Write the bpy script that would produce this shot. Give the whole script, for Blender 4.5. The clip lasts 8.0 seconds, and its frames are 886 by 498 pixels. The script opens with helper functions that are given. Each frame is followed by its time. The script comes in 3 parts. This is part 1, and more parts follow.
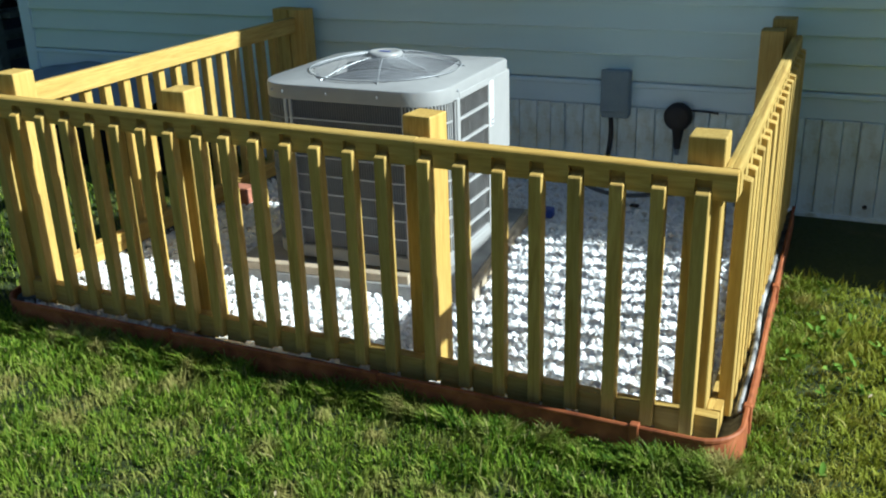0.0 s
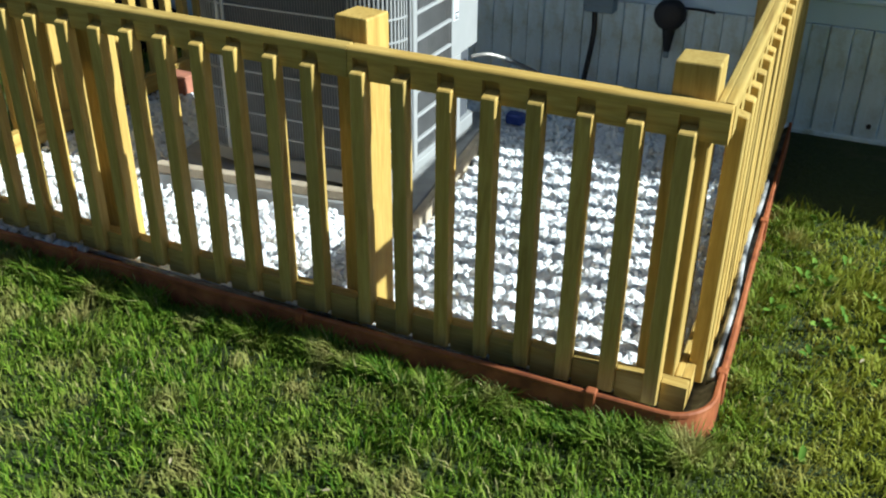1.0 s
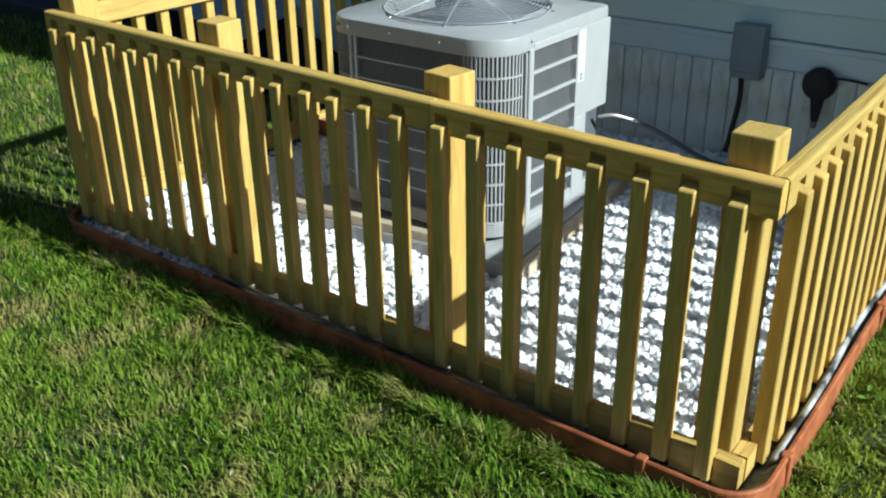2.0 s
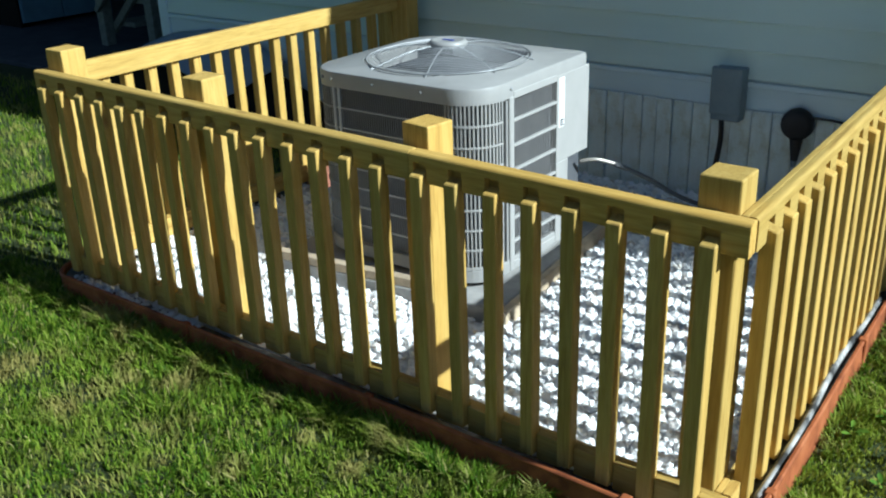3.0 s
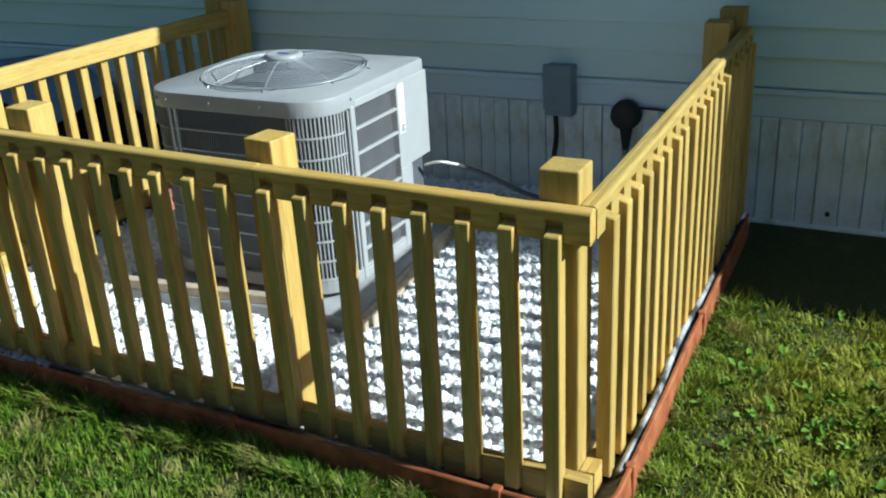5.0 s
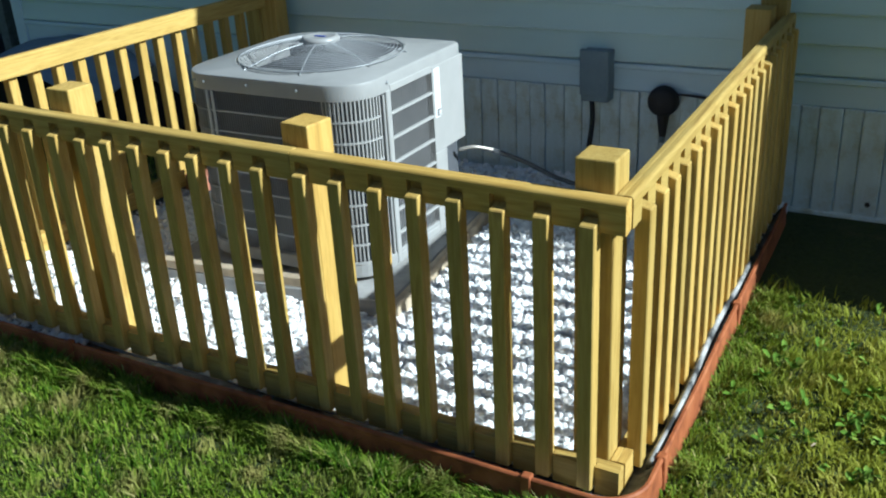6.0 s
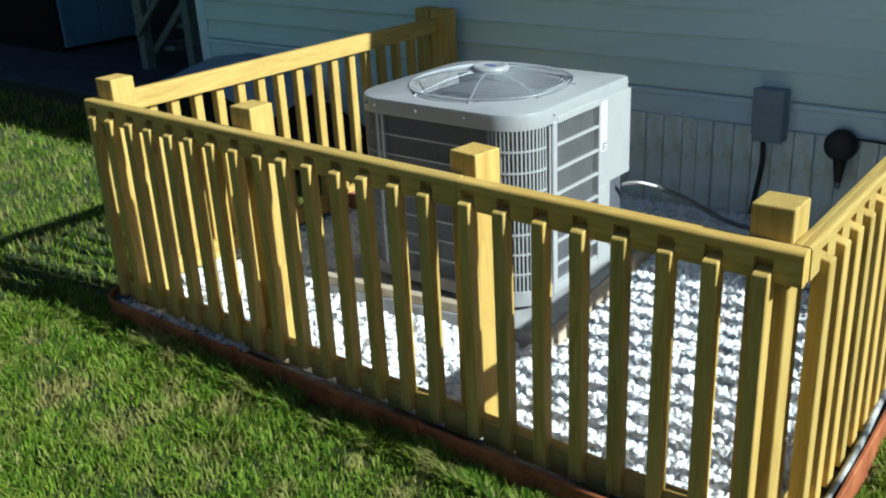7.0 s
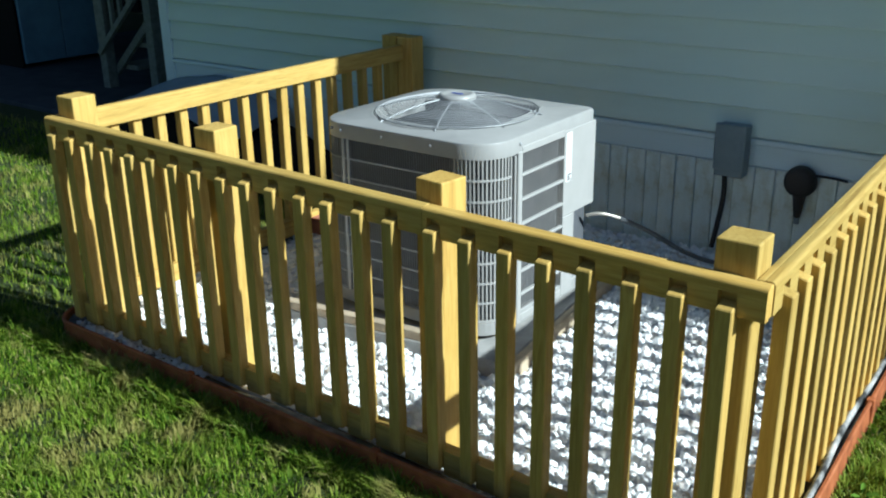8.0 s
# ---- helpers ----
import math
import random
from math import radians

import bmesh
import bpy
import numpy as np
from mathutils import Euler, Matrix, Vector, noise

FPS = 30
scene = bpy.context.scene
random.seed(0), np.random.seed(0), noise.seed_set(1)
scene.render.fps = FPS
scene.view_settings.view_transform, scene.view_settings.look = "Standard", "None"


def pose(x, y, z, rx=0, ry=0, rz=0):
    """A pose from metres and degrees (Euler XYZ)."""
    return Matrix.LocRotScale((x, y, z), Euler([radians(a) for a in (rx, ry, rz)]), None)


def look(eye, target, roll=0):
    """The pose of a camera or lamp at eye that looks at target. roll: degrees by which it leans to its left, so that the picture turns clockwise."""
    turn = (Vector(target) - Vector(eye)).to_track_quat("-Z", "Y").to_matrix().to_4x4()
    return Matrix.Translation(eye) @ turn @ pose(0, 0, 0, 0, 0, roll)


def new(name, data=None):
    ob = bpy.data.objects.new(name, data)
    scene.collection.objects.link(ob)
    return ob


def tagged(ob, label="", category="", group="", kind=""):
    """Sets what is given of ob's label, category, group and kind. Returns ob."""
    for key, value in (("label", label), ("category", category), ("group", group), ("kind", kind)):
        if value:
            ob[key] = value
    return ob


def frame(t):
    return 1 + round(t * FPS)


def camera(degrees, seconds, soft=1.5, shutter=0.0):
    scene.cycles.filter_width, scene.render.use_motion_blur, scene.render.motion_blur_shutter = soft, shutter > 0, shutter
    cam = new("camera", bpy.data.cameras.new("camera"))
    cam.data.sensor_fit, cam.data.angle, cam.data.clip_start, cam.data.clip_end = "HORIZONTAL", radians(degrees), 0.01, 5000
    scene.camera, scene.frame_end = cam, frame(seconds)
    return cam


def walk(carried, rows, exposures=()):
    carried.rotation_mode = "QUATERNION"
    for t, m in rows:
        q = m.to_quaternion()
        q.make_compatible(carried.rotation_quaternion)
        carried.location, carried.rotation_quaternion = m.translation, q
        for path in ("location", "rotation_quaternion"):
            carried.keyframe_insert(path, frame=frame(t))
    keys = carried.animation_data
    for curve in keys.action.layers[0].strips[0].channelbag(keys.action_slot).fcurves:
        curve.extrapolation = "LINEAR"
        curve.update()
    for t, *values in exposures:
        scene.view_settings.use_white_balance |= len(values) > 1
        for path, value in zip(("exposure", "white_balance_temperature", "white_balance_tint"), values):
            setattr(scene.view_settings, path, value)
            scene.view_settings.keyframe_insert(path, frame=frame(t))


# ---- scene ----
cam = camera(49.6, 8.0, 2.1)
PATH = [
    (0, (0.279, -2.216, 1.44), (-0.514, -0.532, 0.708), -1.9),
    (0.5, (0.235, -1.968, 1.43), (-0.513, -0.318, 0.583), 0.8),
    (1, (0.209, -1.792, 1.417), (-0.511, -0.199, 0.446), 0.6),
    (1.5, (0.32, -1.73, 1.424), (-0.637, -0.282, 0.43), -0.8),
    (2, (0.514, -1.692, 1.451), (-0.592, -0.274, 0.575), -0.8),
    (3.3, (0.569, -1.689, 1.465), (-0.547, -0.212, 0.707), -2.4),
    (3.5, (0.573, -1.685, 1.465), (-0.53, -0.183, 0.74), -2.7),
    (4, (0.597, -1.702, 1.486), (-0.326, -0.08, 0.768), -3.2),
    (4.5, (0.594, -1.701, 1.481), (-0.218, -0.033, 0.734), -3.6),
    (5, (0.581, -1.709, 1.472), (-0.291, -0.089, 0.685), -3.3),
    (6.5, (0.566, -1.705, 1.492), (-0.429, -0.173, 0.678), -2.8),
    (7, (0.537, -1.718, 1.497), (-0.647, -0.294, 0.742), -3.0),
    (7.5, (0.529, -1.702, 1.493), (-0.679, -0.285, 0.763), -2.2),
    (8, (0.519, -1.711, 1.496), (-0.611, -0.22, 0.789), -0.9),
]
walk(cam, [(t, look(eye, target, roll)) for t, eye, target, roll in PATH], [(0.0, 0.86, 5260, 0), (2.0, 0.755, 5240, 0), (4.5, 0.66, 5090, 0), (5.0, 0.69, 5090, 0), (6.5, 0.70, 5130, 0), (8.0, 0.745, 5180, -1)])

# ---- world, sun, exposure ----
SUN_WAY = Vector((1.46, 0.19, 1.0)).normalized()      # towards the sun
world = bpy.data.worlds.new("world")
scene.world = world
world.use_nodes = True
wn = world.node_tree.nodes
sky = wn.new("ShaderNodeTexSky")
sky.sky_type, sky.sun_disc = "NISHITA", False
sky.sun_elevation = math.asin(SUN_WAY.z)
sky.sun_rotation = math.atan2(SUN_WAY.x, SUN_WAY.y)
world.node_tree.links.new(sky.outputs[0], wn["Background"].inputs[0])
wn["Background"].inputs[1].default_value = 0.028
sun_data = bpy.data.lights.new("sun", "SUN")
sun_data.energy, sun_data.angle, sun_data.color = 5.0, radians(0.6), (1.0, 0.94, 0.83)
sun = new("sun", sun_data)
sun.matrix_world = look(SUN_WAY * 20, (0, 0, 0))


# ---- materials ----
def material(name, base, rough=0.7, metal=0.0):
    m = bpy.data.materials.new(name)
    m.use_nodes = True
    b = m.node_tree.nodes["Principled BSDF"]
    b.inputs["Base Color"].default_value = (*base, 1)
    b.inputs["Roughness"].default_value = rough
    b.inputs["Metallic"].default_value = metal
    return m


def node(m, kind, **inputs):
    n = m.node_tree.nodes.new(kind)
    for k, v in inputs.items():
        n.inputs[k.replace("_", " ")].default_value = v
    return n


def link(m, a, b):
    m.node_tree.links.new(a, b)


def coords(m, scale=(1, 1, 1), shuffle=True):
    """Object coordinates, scaled, shifted from object to object."""
    tc = node(m, "ShaderNodeTexCoord")
    mp = node(m, "ShaderNodeMapping")
    mp.inputs["Scale"].default_value = scale
    link(m, tc.outputs["Object"], mp.inputs["Vector"])
    if shuffle:
        oi = node(m, "ShaderNodeObjectInfo")
        mul = node(m, "ShaderNodeVectorMath")
        mul.operation = "SCALE"
        mul.inputs[0].default_value = (37.0, 23.0, 51.0)
        link(m, oi.outputs["Random"], mul.inputs["Scale"])
        link(m, mul.outputs[0], mp.inputs["Location"])
    return mp.outputs[0]


def noise_tex(m, vec, scale, detail=4.0, rough=0.55, distortion=0.0):
    n = node(m, "ShaderNodeTexNoise", Scale=scale, Detail=detail, Roughness=rough, Distortion=distortion)
    link(m, vec, n.inputs["Vector"])
    return n.outputs["Fac"]


def ramp(m, fac, stops):
    r = node(m, "ShaderNodeValToRGB")
    els = r.color_ramp.elements
    while len(els) < len(stops):
        els.new(0.5)
    for e, (p, c) in zip(els, stops):
        e.position, e.color = p, (*c, 1)
    link(m, fac, r.inputs["Fac"])
    return r.outputs["Color"]


def mix(m, fac, a, b, mode="MIX"):
    n = node(m, "ShaderNodeMix")
    n.data_type, n.blend_type = "RGBA", mode
    for sock, v in ((n.inputs[0], fac), (n.inputs[6], a), (n.inputs[7], b)):
        if isinstance(v, (int, float)):
            sock.default_value = v
        elif isinstance(v, tuple):
            sock.default_value = (*v, 1)
        else:
            link(m, v, sock)
    return n.outputs[2]


def finish(m, colour=None, height=None, bump=0.3, depth=0.002, rough=None):
    b = m.node_tree.nodes["Principled BSDF"]
    if colour is not None:
        link(m, colour, b.inputs["Base Color"])
    if rough is not None:
        link(m, rough, b.inputs["Roughness"])
    if height is not None:
        bp = node(m, "ShaderNodeBump", Strength=bump, Distance=depth)
        link(m, height, bp.inputs["Height"])
        link(m, bp.outputs[0], b.inputs["Normal"])
    return m


def wood(name, axis):
    """Green-treated pine: yellow, with grain along one axis, knots and olive stains."""
    m = material(name, (0.6, 0.44, 0.15), 0.72)
    s = [9.0, 9.0, 9.0]
    s[axis] = 0.7
    vec = coords(m, tuple(s))
    grain = noise_tex(m, vec, 5.0, 6.0, 0.6, 1.2)
    fine = noise_tex(m, vec, 22.0, 3.0, 0.6)
    t = [3.0, 3.0, 3.0]
    t[axis] = 1.6
    blot = noise_tex(m, coords(m, tuple(t)), 1.6, 3.0, 0.5)
    col = ramp(m, grain, [(0.28, (0.32, 0.176, 0.032)), (0.45, (0.52, 0.340, 0.078)), (0.62, (0.62, 0.438, 0.130)), (0.8, (0.55, 0.358, 0.088))])
    col = mix(m, ramp(m, blot, [(0.42, (0, 0, 0)), (0.75, (0.55, 0.55, 0.55))]), col, (0.38, 0.265, 0.060))
    col = mix(m, 0.35, col, ramp(m, fine, [(0.3, (0.34, 0.22, 0.05)), (0.7, (0.65, 0.465, 0.125))]))
    kv = node(m, "ShaderNodeTexVoronoi", Scale=1.1)
    k = [6.0, 6.0, 6.0]
    k[axis] = 3.2
    link(m, coords(m, tuple(k)), kv.inputs["Vector"])
    col = mix(m, ramp(m, kv.outputs["Distance"], [(0.03, (0.75, 0.75, 0.75)), (0.11, (0, 0, 0))]), col, (0.22, 0.11, 0.03))
    oi = node(m, "ShaderNodeObjectInfo")
    tint = ramp(m, oi.outputs["Random"], [(0.0, (0.80, 0.80, 0.74)), (0.5, (1.0, 0.98, 0.92)), (1.0, (1.0, 0.94, 0.80))])
    col = mix(m, 1.0, col, tint, "MULTIPLY")
    return finish(m, col, grain, 0.35, 0.002)


WOOD_X, WOOD_Z = wood("treated_pine_long", 0), wood("treated_pine_upright", 2)


def siding_paint(name, base, stain):
    m = material(name, base, 0.5)
    vec = coords(m, (1, 1, 1), False)
    big = noise_tex(m, coords(m, (0.6, 1, 2.5), False), 2.2, 4.0)
    col = mix(m, ramp(m, big, [(0.4, (0, 0, 0)), (0.75, (0.45, 0.45, 0.45))]), base, stain)
    emboss = noise_tex(m, coords(m, (6, 60, 60), False), 6.0, 3.0)
    return finish(m, col, emboss, 0.15, 0.001)


SIDING = siding_paint("cream_vinyl", (0.70, 0.83, 0.78), (0.58, 0.67, 0.58))
BAND = siding_paint("white_trim_vinyl", (0.70, 0.83, 0.90), (0.60, 0.70, 0.70))
SKIRT = material("grubby_white_skirting", (0.6, 0.62, 0.58), 0.55)
_v = coords(SKIRT, (1, 1, 1), False)
_n = noise_tex(SKIRT, coords(SKIRT, (9, 9, 1.6), False), 2.0, 5.0, 0.6)
_m = noise_tex(SKIRT, coords(SKIRT, (3, 3, 3), False), 2.6, 5.0, 0.65)
_c = mix(SKIRT, ramp(SKIRT, _n, [(0.40, (0, 0, 0)), (0.75, (0.6, 0.6, 0.6))]), (0.78, 0.86, 0.86), (0.52, 0.58, 0.52))
_c = mix(SKIRT, ramp(SKIRT, _m, [(0.50, (0, 0, 0)), (0.70, (0.8, 0.8, 0.8))]), _c, (0.40, 0.39, 0.24))
finish(SKIRT, _c, _n, 0.15, 0.002)

EDGE = material("terracotta_plastic", (0.36, 0.105, 0.042), 0.6)
EDGE.node_tree.nodes["Principled BSDF"].inputs["Specular IOR Level"].default_value = 0.25
_n = noise_tex(EDGE, coords(EDGE, (1, 1, 1)), 14.0, 5.0, 0.6)
finish(EDGE, ramp(EDGE, _n, [(0.3, (0.17, 0.050, 0.021)), (0.55, (0.33, 0.105, 0.038)), (0.8, (0.42, 0.160, 0.068))]), _n, 0.2, 0.002)
FABRIC = material("weed_fabric", (0.05, 0.055, 0.06), 0.8)
_n = noise_tex(FABRIC, coords(FABRIC, (1, 1, 1)), 20.0, 5.0, 0.6)
finish(FABRIC, ramp(FABRIC, _n, [(0.35, (0.05, 0.052, 0.055)), (0.55, (0.13, 0.132, 0.13)), (0.7, (0.28, 0.28, 0.27))]), _n, 0.6, 0.004)
FABRIC_PALE = material("dusty_weed_fabric", (0.4, 0.4, 0.38), 0.85)
_n = noise_tex(FABRIC_PALE, coords(FABRIC_PALE, (1, 1, 1)), 9.0, 5.0, 0.6)
finish(FABRIC_PALE, ramp(FABRIC_PALE, _n, [(0.40, (0.03, 0.03, 0.03)), (0.47, (0.18, 0.18, 0.175)), (0.60, (0.44, 0.435, 0.42)), (0.8, (0.56, 0.555, 0.53))]), _n, 0.6, 0.004)

STONE = material("white_marble_chips", (0.82, 0.82, 0.81), 0.75)
_g = node(STONE, "ShaderNodeNewGeometry")
_n = noise_tex(STONE, coords(STONE, (1, 1, 1), False), 60.0, 4.0, 0.6)
_c = ramp(STONE, _g.outputs["Random Per Island"], [(0.0, (0.84, 0.835, 0.82)), (0.25, (0.92, 0.92, 0.92)), (0.90, (0.94, 0.94, 0.94)), (0.94, (0.80, 0.75, 0.68)), (1.0, (0.52, 0.48, 0.45))])
_c = mix(STONE, ramp(STONE, _n, [(0.5, (0, 0, 0)), (0.8, (0.25, 0.25, 0.25))]), _c, (0.62, 0.61, 0.60))
finish(STONE, _c, _n, 0.5, 0.003)
BED = material("gravel_bed", (0.5, 0.5, 0.5), 0.9)
_v = node(BED, "ShaderNodeTexVoronoi", Scale=38.0)
link(BED, coords(BED, (1, 1, 1), False), _v.inputs["Vector"])
finish(BED, ramp(BED, _v.outputs["Distance"], [(0.1, (0.86, 0.86, 0.86)), (0.6, (0.74, 0.74, 0.74))]), _v.outputs["Distance"], 0.6, 0.01)

CONCRETE = material("concrete", (0.36, 0.35, 0.33), 0.85)
_n = noise_tex(CONCRETE, coords(CONCRETE, (1, 1, 1), False), 9.0, 6.0, 0.65)
finish(CONCRETE, ramp(CONCRETE, _n, [(0.3, (0.25, 0.245, 0.235)), (0.7, (0.42, 0.41, 0.39))]), _n, 0.4, 0.004)

SOIL = material("lawn_soil", (0.05, 0.06, 0.02), 0.95)
_n = noise_tex(SOIL, coords(SOIL, (1, 1, 1), False), 3.0, 6.0, 0.6)
_f = noise_tex(SOIL, coords(SOIL, (1, 1, 1), False), 70.0, 4.0, 0.7)
_c = ramp(SOIL, _n, [(0.35, (0.022, 0.038, 0.004)), (0.6, (0.040, 0.052, 0.007)), (0.75, (0.15, 0.112, 0.055))])
finish(SOIL, mix(SOIL, 0.5, _c, ramp(SOIL, _f, [(0.3, (0.014, 0.022, 0.003)), (0.7, (0.085, 0.12, 0.02))])), _f, 1.0, 0.02)

GRASS = material("grass_blades", (0.09, 0.15, 0.03), 0.55)
_g = node(GRASS, "ShaderNodeNewGeometry")
_n = noise_tex(GRASS, coords(GRASS, (1, 1, 0.2), False), 2.3, 4.0, 0.6)
_p = noise_tex(GRASS, coords(GRASS, (1, 1, 0.2), False), 5.5, 3.0, 0.6)
_c = ramp(GRASS, _g.outputs["Random Per Island"], [(0.0, (0.032, 0.080, 0.004)), (0.40, (0.105, 0.190, 0.009)), (0.75, (0.195, 0.275, 0.020)), (0.93, (0.26, 0.31, 0.045)), (0.985, (0.42, 0.37, 0.15))])
_c = mix(GRASS, ramp(GRASS, _n, [(0.45, (0, 0, 0)), (0.70, (0.6, 0.6, 0.6))]), _c, (0.22, 0.26, 0.035))
_c = mix(GRASS, ramp(GRASS, _p, [(0.52, (0, 0, 0)), (0.66, (0.75, 0.75, 0.75))]), _c, (0.36, 0.30, 0.10))
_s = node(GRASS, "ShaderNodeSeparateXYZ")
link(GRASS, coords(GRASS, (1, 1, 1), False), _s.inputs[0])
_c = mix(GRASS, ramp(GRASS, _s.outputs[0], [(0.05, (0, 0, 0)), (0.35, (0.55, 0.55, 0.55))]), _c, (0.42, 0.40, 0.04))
GRASS.node_tree.nodes["Principled BSDF"].inputs["Specular IOR Level"].default_value = 0.15
finish(GRASS, _c)
_t = node(GRASS, "ShaderNodeBsdfTranslucent")
link(GRASS, _c, _t.inputs["Color"])
_x = node(GRASS, "ShaderNodeMixShader", Fac=0.25)
link(GRASS, GRASS.node_tree.nodes["Principled BSDF"].outputs[0], _x.inputs[1])
link(GRASS, _t.outputs[0], _x.inputs[2])
link(GRASS, _x.outputs[0], GRASS.node_tree.nodes["Material Output"].inputs["Surface"])
WEED = material("clover_leaves", (0.10, 0.19, 0.04), 0.75)
WEED.node_tree.nodes["Principled BSDF"].inputs["Specular IOR Level"].default_value = 0.1
_g = node(WEED, "ShaderNodeNewGeometry")
finish(WEED, ramp(WEED, _g.outputs["Random Per Island"], [(0.0, (0.06, 0.125, 0.010)), (0.6, (0.12, 0.21, 0.022)), (1.0, (0.20, 0.27, 0.045))]))
STRAW = material("dry_leaf", (0.36, 0.29, 0.17), 0.8)

def painted(name, base, rough=0.4, metal=0.0, speck=0.12, scale=14.0):
    m = material(name, base, rough, metal)
    n = noise_tex(m, coords(m, (1, 1, 1)), scale, 5.0, 0.6)
    dark = tuple(c * (1 - speck * 2) for c in base)
    return finish(m, ramp(m, n, [(0.35, base), (0.8, dark)]), n, 0.06, 0.002)


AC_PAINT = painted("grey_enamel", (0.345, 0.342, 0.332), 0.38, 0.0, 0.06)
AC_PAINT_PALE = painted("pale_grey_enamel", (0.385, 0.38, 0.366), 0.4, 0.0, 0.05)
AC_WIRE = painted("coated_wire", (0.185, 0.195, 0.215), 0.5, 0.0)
AC_DARK = painted("coil_fins", (0.105, 0.110, 0.122), 0.6, 0.1)
AC_MESH = painted("side_mesh", (0.27, 0.26, 0.245), 0.6, 0.0)
AC_RING = painted("grey_wire", (0.46, 0.47, 0.48), 0.5, 0.0)
AC_BLADE = painted("fan_blade_grey", (0.05, 0.052, 0.058), 0.6, 0.0)
AC_INNER = painted("fan_well", (0.02, 0.021, 0.023), 0.6)
AC_STEEL = painted("bright_steel", (0.36, 0.37, 0.38), 0.42, 0.35)
LABEL = material("white_sticker", (0.85, 0.85, 0.83), 0.5)
INK = material("dark_ink", (0.05, 0.05, 0.06), 0.6)
BOX_GREY = painted("grey_plastic", (0.23, 0.29, 0.33), 0.5)
FOAM = painted("dark_foam", (0.12, 0.128, 0.14), 0.8)
BLACK = painted("black_rubber", (0.022, 0.018, 0.018), 0.6)
COPPER = painted("bare_tube", (0.50, 0.46, 0.41), 0.42, 0.5)
ASPHALT = painted("dark_path", (0.09, 0.10, 0.115), 0.9, 0.0, 0.2, 6.0)
BLUE = painted("blue_plastic", (0.03, 0.06, 0.30), 0.4)
BRICK = painted("brick_block", (0.42, 0.17, 0.10), 0.85, 0.0, 0.2, 30.0)
SHED_PAINT = painted("blue_grey_paint", (0.17, 0.30, 0.42), 0.6, 0.0, 0.2, 4.0)
OLD_WOOD = painted("weathered_wood", (0.22, 0.25, 0.22), 0.85, 0.0, 0.25, 25.0)
TIMBER = painted("brown_timber", (0.52, 0.42, 0.29), 0.8, 0.0, 0.2, 18.0)
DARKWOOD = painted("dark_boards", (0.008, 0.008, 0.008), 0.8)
ROOFING = painted("dark_shingle", (0.06, 0.06, 0.065), 0.9)
for _m in (DARKWOOD, ASPHALT, ROOFING, SHED_PAINT):
    _m.node_tree.nodes["Principled BSDF"].inputs["Specular IOR Level"].default_value = 0.12


# ---- mesh helpers ----
def box(bm, x0, x1, y0, y1, z0, z1, bevel=0.0, seg=1):
    r = bmesh.ops.create_cube(bm, size=1.0)
    vs = r["verts"]
    for v in vs:
        v.co = Vector((x0 + (v.co.x + 0.5) * (x1 - x0), y0 + (v.co.y + 0.5) * (y1 - y0), z0 + (v.co.z + 0.5) * (z1 - z0)))
    if bevel:
        es = list({e for v in vs for e in v.link_edges})
        bmesh.ops.bevel(bm, geom=es, offset=bevel, segments=seg, affect="EDGES", profile=0.5)
    return bm


def mesh_of(name, bm, mat, smooth=False):
    me = bpy.data.meshes.new(name)
    bmesh.ops.recalc_face_normals(bm, faces=bm.faces)
    bm.to_mesh(me)
    bm.free()
    for p in me.polygons:
        p.use_smooth = smooth
    me.materials.append(mat)
    return me


def part(name, bm, mat, parent, label="", smooth=False, at=None):
    """One mesh as a part of a thing; its coordinates are those of the thing, or at a place in it."""
    me = bm if isinstance(bm, bpy.types.Mesh) else mesh_of(name, bm, mat, smooth)
    ob = new(name, me)
    ob.parent = parent
    if at is not None:
        ob.location = at
    return tagged(ob, label) if label else ob


def thing(name, loc, label, category, group="", kind="", rz=0.0):
    e = new(name)
    e.location, e.rotation_euler = loc, (0, 0, radians(rz))
    e.empty_display_size = 0.1
    return tagged(e, label, category, group, kind)


def single(name, bm, mat, label, category="", group="", kind="", smooth=False, at=(0, 0, 0)):
    ob = new(name, mesh_of(name, bm, mat, smooth))
    ob.location = at
    return tagged(ob, label, category, group, kind)


def tube(bm, pts, r, sides=8):
    """A round tube along points, smoothed."""
    pts = [Vector(p) for p in pts]
    fine = []
    for i in range(len(pts) - 1):
        p0, p1, p2, p3 = pts[max(i - 1, 0)], pts[i], pts[i + 1], pts[min(i + 2, len(pts) - 1)]
        for k in range(6):
            t = k / 6
            fine.append(0.5 * (2 * p1 + (p2 - p0) * t + (2 * p0 - 5 * p1 + 4 * p2 - p3) * t * t + (3 * p1 - p0 - 3 * p2 + p3) * t ** 3))
    fine.append(pts[-1])
    rings = []
    for i, p in enumerate(fine):
        d = (fine[min(i + 1, len(fine) - 1)] - fine[max(i - 1, 0)]).normalized()
        side = d.cross(Vector((0, 0, 1)) if abs(d.z) < 0.9 else Vector((1, 0, 0))).normalized()
        up = side.cross(d)
        rings.append([bm.verts.new(p + r * (math.cos(a) * side + math.sin(a) * up)) for a in [2 * math.pi * k / sides for k in range(sides)]])
    for a, b in zip(rings, rings[1:]):
        for k in range(sides):
            bm.faces.new((a[k], a[(k + 1) % sides], b[(k + 1) % sides], b[k]))
    bm.faces.new(rings[0][::-1])
    bm.faces.new(rings[-1])
    return bm


